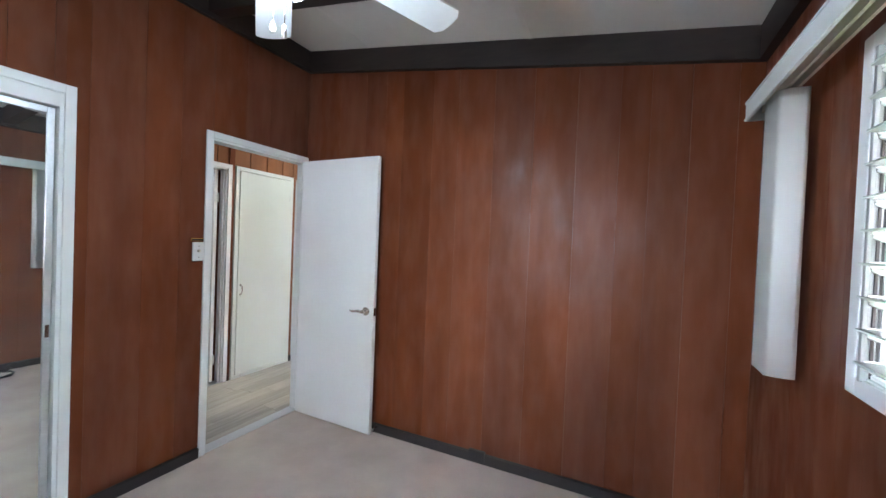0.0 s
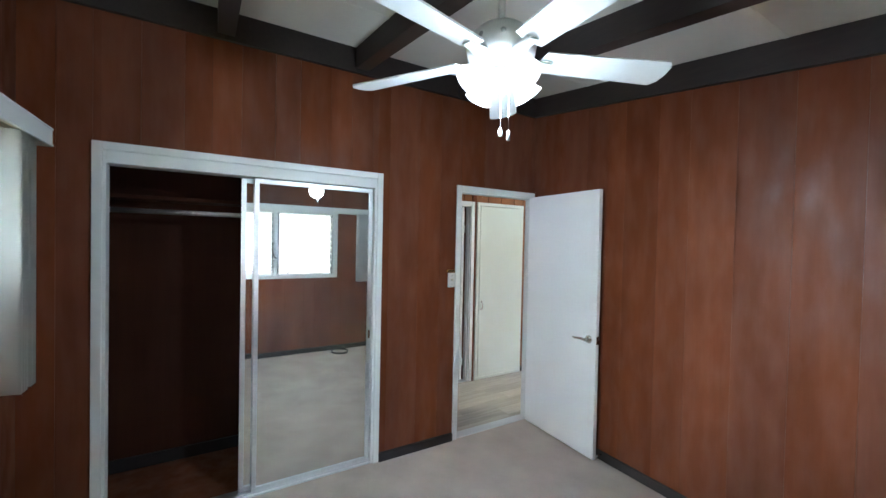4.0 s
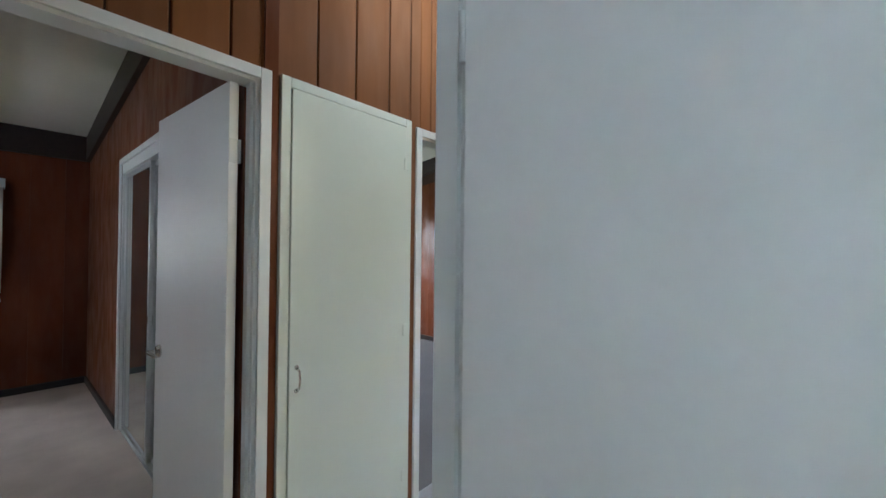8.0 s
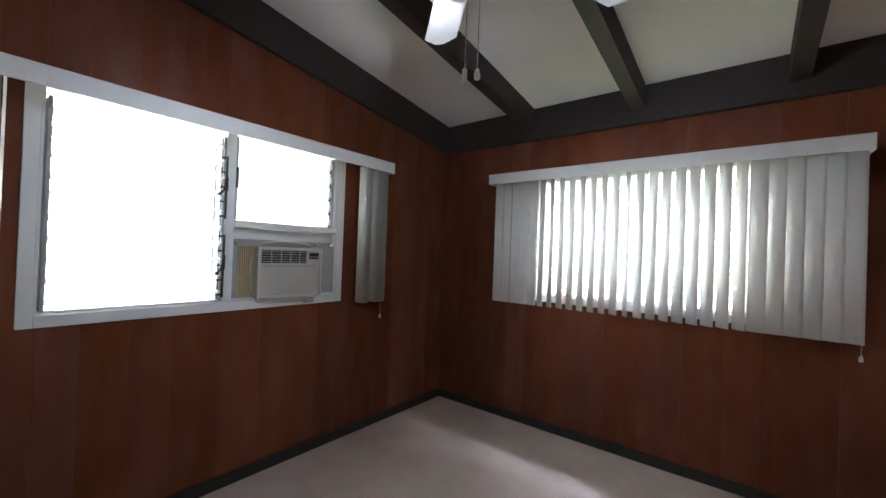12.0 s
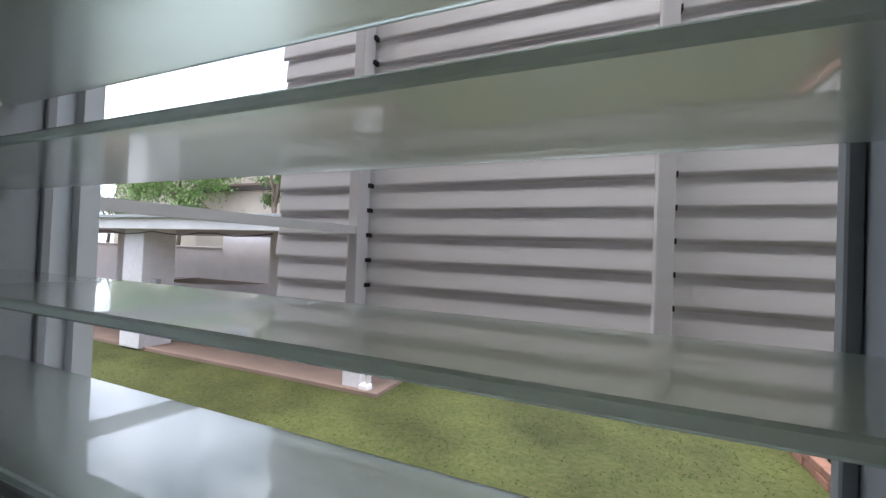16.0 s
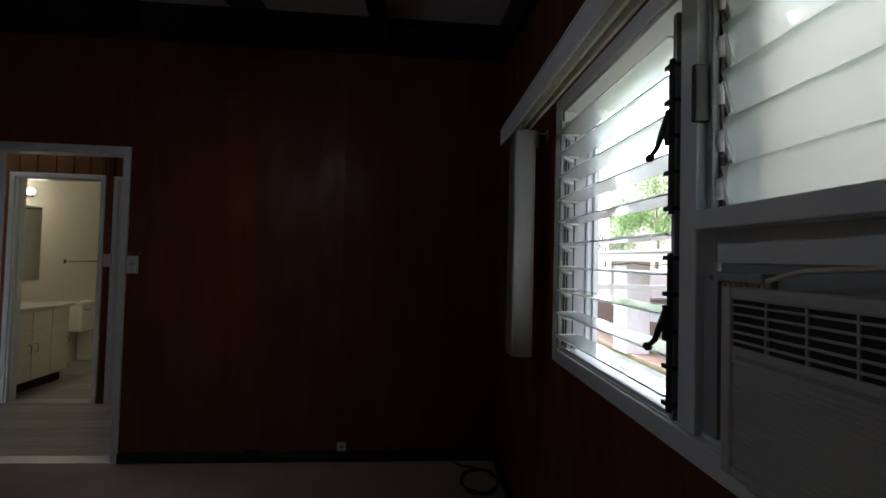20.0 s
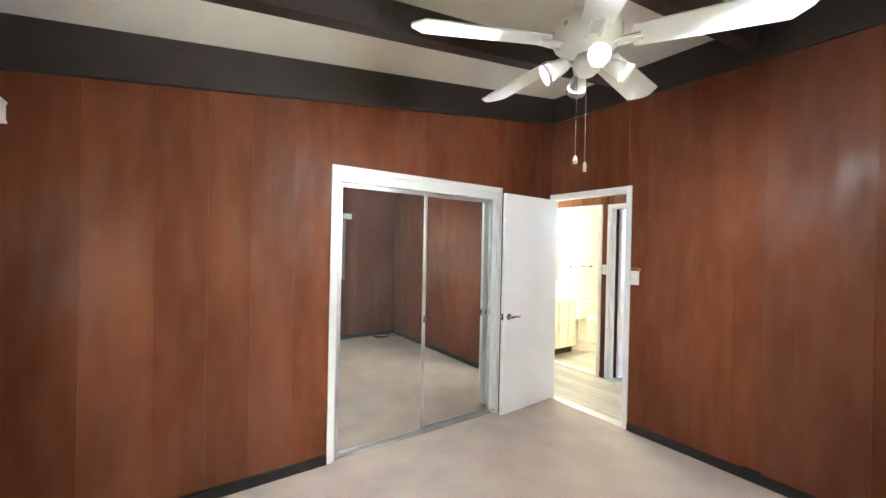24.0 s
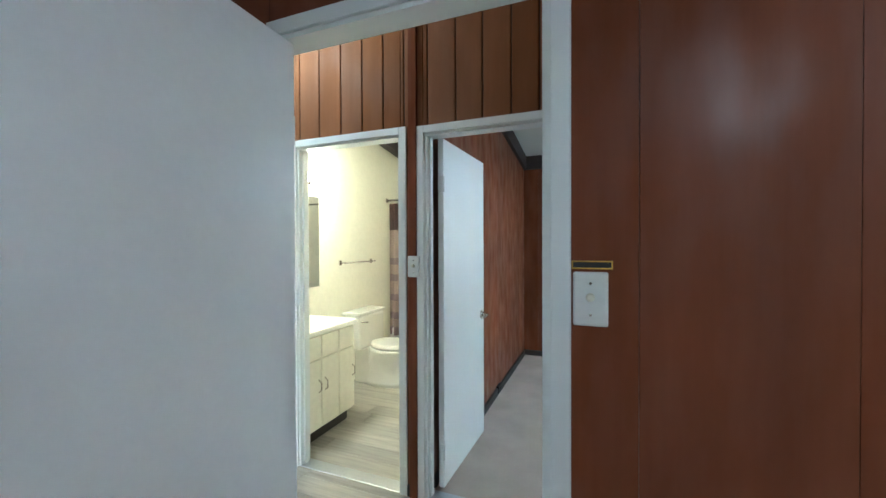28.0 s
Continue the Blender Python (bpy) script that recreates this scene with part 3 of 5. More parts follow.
def baseboard(run, c0, c1, u0, u1, openings=()):
    for a, b, hole in spans(u0, u1, openings):
        if hole is None:
            bm = bmesh.new()
            prism(bm, run, c0, c1, a, b, 0.0, 0.068)
            bmesh.ops.bevel(bm, geom=[e for e in bm.edges if all(v.co.z > 0.06 for v in e.verts)], offset=0.006, segments=2, affect="EDGES")
            structure("baseboard", bm, M_BASE, "dark painted low baseboard along the wall", "baseboard")


def wider(o, d=0.05):
    return (o[0] - d, o[1] + d, o[2], o[3])


baseboard("y", 0.008, 0.026, SOUTH + 0.03, -0.03, (wider(DOOR_A, 0.039), wider(CLOSET_A, 0.039)))
baseboard("x", -0.026, -0.008, 0.03, A_E - 0.03)
baseboard("y", A_E - 0.026, A_E - 0.008, SOUTH + 0.008, -0.008)
baseboard("x", SOUTH + 0.008, SOUTH + 0.026, 0.03, A_E - 0.03)
baseboard("y", B_E - 0.026, B_E - 0.008, SOUTH + 0.03, B_N - 0.03, (wider(DOOR_B, 0.039),))
baseboard("x", B_N - 0.026, B_N - 0.008, B_W + 0.03, B_E - 0.03, (wider(CLOSET_B, 0.039),))
baseboard("y", B_W + 0.008, B_W + 0.026, SOUTH + 0.008, B_N - 0.008)
baseboard("x", SOUTH + 0.008, SOUTH + 0.026, B_W + 0.03, B_E - 0.03)
baseboard("y", HALL_W + 0.008, HALL_W + 0.022, -1.24, 3.0, (wider(DOOR_B, 0.039), wider(DOOR_C, 0.039), (0.09, 0.84, 0, 0)))
baseboard("y", HALL_E - 0.022, HALL_E - 0.008, -1.24, 3.0, (wider(DOOR_A, 0.039), wider(DOOR_BATH, 0.039)))
baseboard("x", 3.924, 3.95, B_W, B_E)

# ---- doors ----


def casing(owner, run, face, way, o, width=0.037, thick=0.014):
    """The trim round an opening on one face of a wall."""
    f0, f1 = face, face + way * thick
    lo, hi = min(f0, f1), max(f0, f1)
    for a, b, z0, z1 in ((o[0] - width, o[0] + 0.006, 0.0, o[3] + width), (o[1] - 0.006, o[1] + width, 0.0, o[3] + width), (o[0] + 0.006, o[1] - 0.006, o[3] - 0.006, o[3] + width)):
        bm = boxed(a, b, lo, hi, z0, z1, 0.004) if run == "x" else boxed(lo, hi, a, b, z0, z1, 0.004)
        part("trim", bm, M_TRIM, owner)


def lever(owner, m, flip=1):
    """A lever handle: rose, neck and curved grip, with x along the leaf."""
    rose = part("lever_handle", merged(lathe([(0.001, 0.0), (0.031, 0.0), (0.031, 0.006), (0.024, 0.013), (0.001, 0.014)], 20, pose(0, 0, 0, 90, 0, 0)),
                                       tube([(0, 0, 0), (0, -0.045, 0)], 0.011)), M_METAL, owner, "satin nickel lever handle", m)
    pts = [(0.0, -0.045, 0), (flip * 0.03, -0.05, 0.004), (flip * 0.06, -0.05, 0.002), (flip * 0.09, -0.048, -0.004), (flip * 0.115, -0.046, 0.0)]
    part("grip", tube(pts, [0.012, 0.011, 0.009, 0.008, 0.006], 10), M_METAL, rose)


def door(name, run, hall_face, room_face, hall_way, o, leaf_w, hinge, swing, label, knob=True, leaf_label="white flush door leaf"):
    """A door frame with its leaf; hinge: (x, y) of the leaf's edge, swing: heading of the leaf in degrees."""
    d = tagged(new(name), label, "door", kind="structure")
    lo, hi = min(hall_face, room_face), max(hall_face, room_face)
    for a, b, z0, z1 in ((o[0] - 0.001, o[0] + 0.018, 0.0, o[3]), (o[1] - 0.018, o[1] + 0.001, 0.0, o[3]), (o[0] + 0.018, o[1] - 0.018, o[3] - 0.018, o[3] + 0.001)):
        part("jamb", boxed(lo - 0.006, hi + 0.006, a, b, z0, z1), M_TRIM, d)
    mid = (lo + hi) / 2
    for a, b in ((o[0] + 0.018, o[0] + 0.03), (o[1] - 0.03, o[1] - 0.018)):
        part("door_stop", boxed(mid - 0.015, mid + 0.02, a, b, 0.0, o[3] - 0.018), M_TRIM, d)
    casing(d, run, hall_face + hall_way * 0.008, hall_way, o)
    casing(d, run, room_face - hall_way * 0.008, -hall_way, o)
    part("threshold", boxed(lo - 0.01, hi + 0.01, o[0] + 0.018, o[1] - 0.018, -0.02, 0.004, 0.003), M_ALU, d, "pale metal threshold strip")
    if leaf_w:
        m = pose(hinge[0], hinge[1], 0, 0, 0, swing)
        leaf = part("door_leaf", boxed(0.0, leaf_w, -0.0175, 0.0175, 0.012, 2.042, 0.003), M_DOOR, d, leaf_label, m)
        lever(leaf, pose(leaf_w - 0.065, -0.0175, 0.91), -1)
        lever(leaf, pose(leaf_w - 0.065, 0.0175, 0.91, 0, 0, 180), 1)
        part("latch_plate", boxed(leaf_w - 0.001, leaf_w + 0.002, -0.012, 0.012, 0.88, 0.94, 0.001), M_METAL, leaf, "metal latch plate")
        for z in (0.22, 1.78):
            part("hinge", merged(tube([(-0.004, -0.02, z - 0.045), (-0.004, -0.02, z + 0.045)], 0.006), boxed(-0.004, -0.001, -0.018, 0.016, z - 0.045, z + 0.045)), M_TRIM, leaf, "painted butt hinge")
    return d


door("door_1", "y", HALL_E, 0.0, -1, DOOR_A, 0.757, (0.034, -0.062), -1.7, "white flush door standing open into the panelled bedroom")
door("door_2", "y", HALL_W, B_E, 1, DOOR_B, 0.78, (-1.114, -0.031), 183.3, "white flush door standing open against the closet")
door_c = door("door_3", "y", HALL_W, B_E, 1, DOOR_C, 0.0, (0, 0), 0, "white door frame without its leaf in view")
part("strike_plate", boxed(HALL_W - 0.02, HALL_W + 0.005, 1.645, 1.648, 0.86, 0.92), M_METAL, door_c, "small metal strike plate")
door("door_4", "y", HALL_E, 0.0, -1, DOOR_BATH, 0.0, (0, 0), 0, "white door frame of the bathroom")

# ---- closets ----


def sliding_door(label, run, at, a0, a1, way, z1=2.035, group=""):
    """A mirrored sliding door: aluminium frame, mirror and finger pull."""
    d = thing("mirror_door", ((a0 + a1) / 2, at, 0.012) if run == "x" else (at, (a0 + a1) / 2, 0.012), label, "mirror door", group, rz=(0 if run == "x" else 90))
    h, w, f = (a1 - a0) / 2, 0.028, 0.012
    k = -way if run == "x" else way
    for x0, x1 in ((-h, -h + w), (h - w, h)):
        part("stile", boxed(x0, x1, -f, f, 0.0, z1, 0.003), M_ALU, d)
    for z, t in ((0.0, 0.03), (z1 - 0.03, z1)):
        part("rail", boxed(-h + w, h - w, -f, f, z, t, 0.003), M_ALU, d)
    part("mirror", boxed(-h + w, h - w, -0.004, 0.004, 0.03, z1 - 0.03), M_MIRROR, d, "clear mirror pane")
    part("finger_pull", boxed(h - w + 0.006, h - 0.006, -0.015, 0.015, 0.9, 0.96, 0.002), M_METAL, d)
    return d


closet_frame_a = tagged(new("closet_frame"), "white casing and track round the open closet", "closet frame", kind="structure")
casing(closet_frame_a, "y", 0.008, 1, CLOSET_A)
for a, b in ((CLOSET_A[0], CLOSET_A[0] + 0.02), (CLOSET_A[1] - 0.02, CLOSET_A[1])):
    part("jamb", boxed(HALL_E, 0.006, a, b, 0, 2.073), M_TRIM, closet_frame_a)
part("head_track", boxed(-0.1, 0.01, CLOSET_A[0] + 0.02, CLOSET_A[1] - 0.02, 2.0, 2.073, 0.004), M_TRIM, closet_frame_a)
part("floor_track", merged(boxed(-0.1, 0.004, CLOSET_A[0] + 0.02, CLOSET_A[1] - 0.02, 0.0, 0.008), boxed(-0.02, -0.016, CLOSET_A[0] + 0.02, CLOSET_A[1] - 0.02, 0.008, 0.018)), M_ALU, closet_frame_a)
sliding_door("sliding closet door with a full mirror in a white metal frame", "y", -0.035, -2.335, -1.56, 1, 1.985, "first closet doors")
sliding_door("sliding mirror closet door tucked behind its neighbour", "y", -0.072, -2.405, -1.60, 1, 1.985, "first closet doors")
closet_frame_b = tagged(new("closet_frame"), "white casing and track round the mirrored closet", "closet frame", kind="structure")
casing(closet_frame_b, "x", B_N - 0.008, -1, CLOSET_B)
for a, b in ((CLOSET_B[0], CLOSET_B[0] + 0.02), (CLOSET_B[1] - 0.02, CLOSET_B[1])):
    part("jamb", boxed(a, b, B_N - 0.006, 0.145, 0, 2.066), M_TRIM, closet_frame_b)
part("head_track", boxed(CLOSET_B[0] + 0.02, CLOSET_B[1] - 0.02, B_N - 0.008, 0.125, 1.99, 2.066, 0.004), M_TRIM, closet_frame_b)
part("floor_track", merged(boxed(CLOSET_B[0] + 0.02, CLOSET_B[1] - 0.02, B_N, 0.125, 0.0, 0.008), boxed(CLOSET_B[0] + 0.02, CLOSET_B[1] - 0.02, B_N + 0.016, B_N + 0.02, 0.008, 0.018)), M_ALU, closet_frame_b)
sliding_door("sliding closet door with a full mirror in an aluminium frame", "x", 0.047, -3.405, -2.655, -1, 1.975, "second closet doors")
sliding_door("sliding mirror closet door running behind the other one", "x", 0.076, -2.70, -1.912, -1, 1.975, "second closet doors")

shelf = thing("closet_shelf", (-0.55, -2.4, 1.86), "wooden closet shelf over a hanging rail, coloured dark for the closet's shade", "shelf")
part("board_top", boxed(-0.17, 0.1, -0.94, 0.99, 0.0, 0.022, 0.003), M_WOOD_SHADED, shelf)
part("cleat", boxed(-0.17, -0.15, -0.94, 0.99, -0.09, 0.0, 0.002), M_WOOD_SHADED, shelf)
rod = thing("closet_rod", (-0.42, -2.4, 1.78), "grey metal hanging rail across the closet", "clothes rail")
part("bar", tube([(0, -0.94, 0), (0, 0.98, 0)], 0.015, 12), M_ALU, rod)
for y in (-0.95, 0.99):
    part("socket", lathe([(0.001, -0.012), (0.028, -0.012), (0.024, 0.012), (0.001, 0.012)], 16, pose(0, y, 0, 90, 0, 0)), M_WHITEPL, rod)
structure("floor_closet", boxed(-0.72, -0.02, SOUTH, -1.38, -0.06, 0.0), M_WOOD, "bare reddish wooden closet floor", "floor")
structure("baseboard", boxed(-0.72, -0.7, SOUTH, -1.38, 0.006, 0.09), M_BASE, "dark painted low baseboard in the closet", "baseboard")

# ---- vertical blinds ----


def vane_mesh(length, width=0.088):
    bm = bmesh.new()
    rows = []
    for z in (0.0, -length):
        rows.append([bm.verts.new((width * (k / 6 - 0.5), 0.007 * math.cos((k / 6 - 0.5) * math.pi) + s, z)) for s in (0, 0.0012) for k in range(7)])
    n = 7
    for k in range(n - 1):
        bm.faces.new((rows[0][k], rows[0][k + 1], rows[1][k + 1], rows[1][k]))
        bm.faces.new((rows[0][n + k + 1], rows[0][n + k], rows[1][n + k], rows[1][n + k + 1]))
        bm.faces.new((rows[0][k + 1], rows[0][k], rows[0][n + k], rows[0][n + k + 1]))
        bm.faces.new((rows[1][k], rows[1][k + 1], rows[1][n + k + 1], rows[1][n + k]))
    for k in (0, n - 1):
        bm.faces.new((rows[0][k], rows[1][k], rows[1][n + k], rows[0][n + k]))
    for f in bm.faces:
        f.smooth = True
    me = bpy.data.meshes.new("vane")
    bm.to_mesh(me)
    bm.free()
    me.materials.append(M_VANE)
    return me


VANE = vane_mesh(0.985)


def blind(label, at, rz, length, vanes, z=2.037, depth=0.195, drop=1.0):
    """A vertical blind: x runs along the wall, y out into the room, from the wall at y = 0. vanes: (x, turn) rows."""
    b = thing("vertical_blind", (at[0], at[1], z), label, "blind", "vertical blinds", rz=rz)
    d = depth
    val = part("valance", merged(boxed(0, length, d - 0.008, d, -0.082, 0.0, 0.002), boxed(0, 0.008, 0.005, d - 0.008, -0.082, 0.0, 0.002), boxed(length - 0.008, length, 0.005, d - 0.008, -0.082, 0.0, 0.002)), M_TRIM, b, "white valance board")
    part("lip", merged(boxed(0.0, length, d, d + 0.003, -0.01, -0.002), boxed(0.0, length, d, d + 0.003, -0.08, -0.072)), M_TRIM, val)
    part("head_rail", merged(boxed(0.02, length - 0.02, d - 0.093, d - 0.083, -0.056, -0.024), boxed(0.02, length - 0.02, d - 0.061, d - 0.051, -0.056, -0.024), boxed(0.02, length - 0.02, d - 0.093, d - 0.051, -0.024, -0.018)), M_IVORY, b, "ivory head rail")
    for x in (0.12, length - 0.12):
        part("bracket", merged(boxed(x - 0.008, x + 0.008, 0.0, d - 0.01, -0.05, -0.046), boxed(x - 0.008, x + 0.008, 0.0, 0.004, -0.085, -0.03)), M_TRIM, b, "white metal wall bracket")
    for x, turn in vanes:
        shared("vane", VANE, b, pose(x, d - 0.072, -0.062, 0, 0, turn) @ Matrix.Diagonal((1, 1, drop, 1)))
    return b


def cord_weight(at, up):
    cw = thing("blind_cord", at, "small white cord weight under the blind", "cord weight", "blind cords")
    part("weight", lathe([(0.001, 0.0), (0.008, 0.0), (0.0095, 0.012), (0.005, 0.032), (0.001, 0.034)], 12), M_WHITEPL, cw)
    part("cord", tube([(0, 0, 0.03), (0.0, 0.0, up)], 0.0011, 6), M_WHITEPL, cw)
    part("tassel", lathe([(0.001, 0.225), (0.006, 0.227), (0.007, 0.25), (0.001, 0.256)], 10), M_WHITEPL, cw)


rng = random.Random(5)


def closed_vanes(length, step=0.0765, shut=5):
    """Vanes across the whole rail; the first few and the last few lie nearly shut."""
    n = int((length - 0.1) / step) + 1
    rows = []
    for i in range(n):
        turn = -12 if i >= n - shut else (-20 if i < 6 else -42)
        if i == n // 2:
            turn = -58
        rows.append((0.055 + step * i, turn + rng.uniform(-4, 4)))
    return rows


blind("closed white vertical blind glowing with daylight", (B_W + 0.008, -0.578), -90, 2.19, closed_vanes(2.19))
cord_weight((B_W + 0.13, -0.60, 0.905), 1.09)


def stacked(x0, n, step=0.0135, turn=86):
    return [(x0 + step * i, turn + rng.uniform(-3, 3)) for i in range(n)]


blind("white vertical blind drawn open beside the window", (-4.19, SOUTH + 0.008), 0, 2.16, stacked(0.03, 8) + stacked(0.185, 5) + stacked(1.965, 9))
cord_weight((-4.16, SOUTH + 0.13, 0.86), 1.13)
blind("white vertical blind drawn open in the first bedroom", (0.31, SOUTH + 0.008), 0, 2.25, stacked(0.08, 5, 0.012) + stacked(0.16, 6, 0.012, 80) + stacked(2.06, 9), 2.085, 0.205, 1.045)
blind("white vertical blind drawn open at the side window", (A_E - 0.008, -3.02), 90, 2.655, stacked(2.35, 12, 0.013) + stacked(0.1, 6), 2.085, 0.148, 1.03)

# ---- louvred windows ----


def blade_mesh(length, depth=0.102):
    bm = boxed(0, length, -depth / 2, depth / 2, -0.003, 0.003, 0.0012, 1)
    for f in bm.faces:
        f.material_index = 1 if abs(f.normal.y) > 0.3 else 0
    me = bpy.data.meshes.new("blade")
    bm.to_mesh(me)
    bm.free()
    me.materials.append(M_BLADE)
    me.materials.append(M_BLADE_EDGE)
    return me


def clip_mesh():
    bm = merged(boxed(-0.006, 0.006, -0.036, 0.03, -0.011, -0.0035, 0.002, 1), boxed(-0.006, 0.001, -0.036, 0.03, -0.004, 0.007, 0.002, 1),
                tube([(0.0, 0.026, -0.013), (0.0, 0.006, -0.02), (0.0, -0.014, -0.022)], [0.006, 0.009, 0.007], 8), tube([(0.004, -0.008, -0.021), (0.009, -0.008, -0.021)], 0.004, 8))
    me = bpy.data.meshes.new("clip")
    bm.to_mesh(me)
    bm.free()
    me.materials.append(M_WHITEPL)
    return me


CLIP = clip_mesh()


def louvres(owner, x0, x1, z0, pitch, n, tilt, y=-0.05, crank=(), crank_x=None):
    """A bank of glass blades between two metal channels; tilt 0 lies flat, 75 is shut."""
    me = blade_mesh(x1 - x0 - 0.016)
    for side, x in ((1, x0), (-1, x1)):
        lo, hi = z0 - 0.05, z0 + pitch * (n - 1) + 0.05
        ch = part("side_channel", merged(boxed(x - 0.004, x + 0.004, y - 0.08, y + 0.036, lo, hi), boxed(x + side * 0.004, x + side * 0.009, y + 0.026, y + 0.036, lo, hi, 0.001, 1), boxed(x + side * 0.004, x + side * 0.008, y - 0.018, y + 0.0, lo, hi, 0.001, 1), boxed(x + side * 0.004, x + side * 0.011, y - 0.08, y - 0.072, lo, hi, 0.001, 1)), M_GREYPL, owner, "grey louvre channel")
        part("slot", merged(boxed(x + side * 0.0035, x + side * 0.0052, y + 0.001, y + 0.006, lo, hi), boxed(x + side * 0.0035, x + side * 0.0052, y - 0.026, y - 0.021, lo, hi)), M_BLACK, ch)
        part("link_bar", boxed(x + side * 0.006, x + side * 0.009, y + 0.012, y + 0.018, z0 - 0.04, z0 + pitch * (n - 1) + 0.04), M_DARKMETAL, ch)
        for i in range(n):
            shared("clip", CLIP, owner, pose(x + side * 0.008, y, z0 + pitch * i, tilt, 0, 0))
    for i in range(n):
        g = shared("blade", me, owner, pose(x0 + 0.008, y, z0 + pitch * i, tilt, 0, 0))
        g.visible_shadow = False
    for z in crank:
        cx = x0 if crank_x is None else crank_x
        c = part("crank", merged(boxed(cx - 0.012, cx + 0.0, y + 0.042, y + 0.05, z - 0.175, z + 0.175, 0.002), *(boxed(cx - 0.01, cx + 0.022, y + 0.02, y + 0.046, z - 0.165 + k * 0.081, z - 0.155 + k * 0.081, 0.001, 1) for k in range(5)),
                                 boxed(cx - 0.014, cx + 0.004, y + 0.046, y + 0.058, z - 0.02, z + 0.06, 0.004), tube([(cx - 0.004, y + 0.052, z + 0.05), (cx + 0.004, y + 0.062, z + 0.01), (cx + 0.014, y + 0.066, z - 0.02), (cx + 0.03, y + 0.07, z - 0.036)], [0.008, 0.0075, 0.006, 0.005], 8)), M_DARKMETAL, owner, "dark metal louvre operator with a lever")
        part("knob", lathe([(0.001, -0.011), (0.008, -0.007), (0.01, 0.0), (0.008, 0.007), (0.001, 0.011)], 12, pose(cx + 0.034, y + 0.071, z - 0.04, 0, 90, 0)), M_DARKMETAL, c)


def window_frame(owner, w, z0, z1, wide=0.048):
    for x0, x1, a, b in ((-wide, 0.004, z0 - wide, z1 + wide), (w - 0.004, w + wide, z0 - wide, z1 + wide), (0.004, w - 0.004, z0 - wide, z0 + 0.004), (0.004, w - 0.004, z1 - 0.004, z1 + wide)):
        part("window_frame", boxed(x0, x1, 0.008, 0.02, a, b, 0.004), M_TRIM, owner)
    part("window_sill", merged(boxed(0.002, w - 0.002, -0.14, 0.008, z0 - 0.012, z0 + 0.008, 0.003), boxed(0.002, w - 0.002, -0.008, 0.004, z0 + 0.008, z0 + 0.02, 0.003)), M_TRIM, owner)
    for x0, x1 in ((0.0, 0.014), (w - 0.014, w)):
        part("reveal", boxed(x0, x1, -0.14, 0.006, z0 + 0.008, z1), M_TRIM, owner)
        xa, xb = (x0 + 0.014, x0 + 0.03) if x0 < 0.1 else (x1 - 0.03, x1 - 0.014)
        part("outer_stop", boxed(xa, xb, -0.138, -0.118, z0 + 0.008, z1), M_TRIM, owner)
    part("reveal", boxed(0.014, w - 0.014, -0.14, 0.006, z1 - 0.014, z1), M_TRIM, owner)


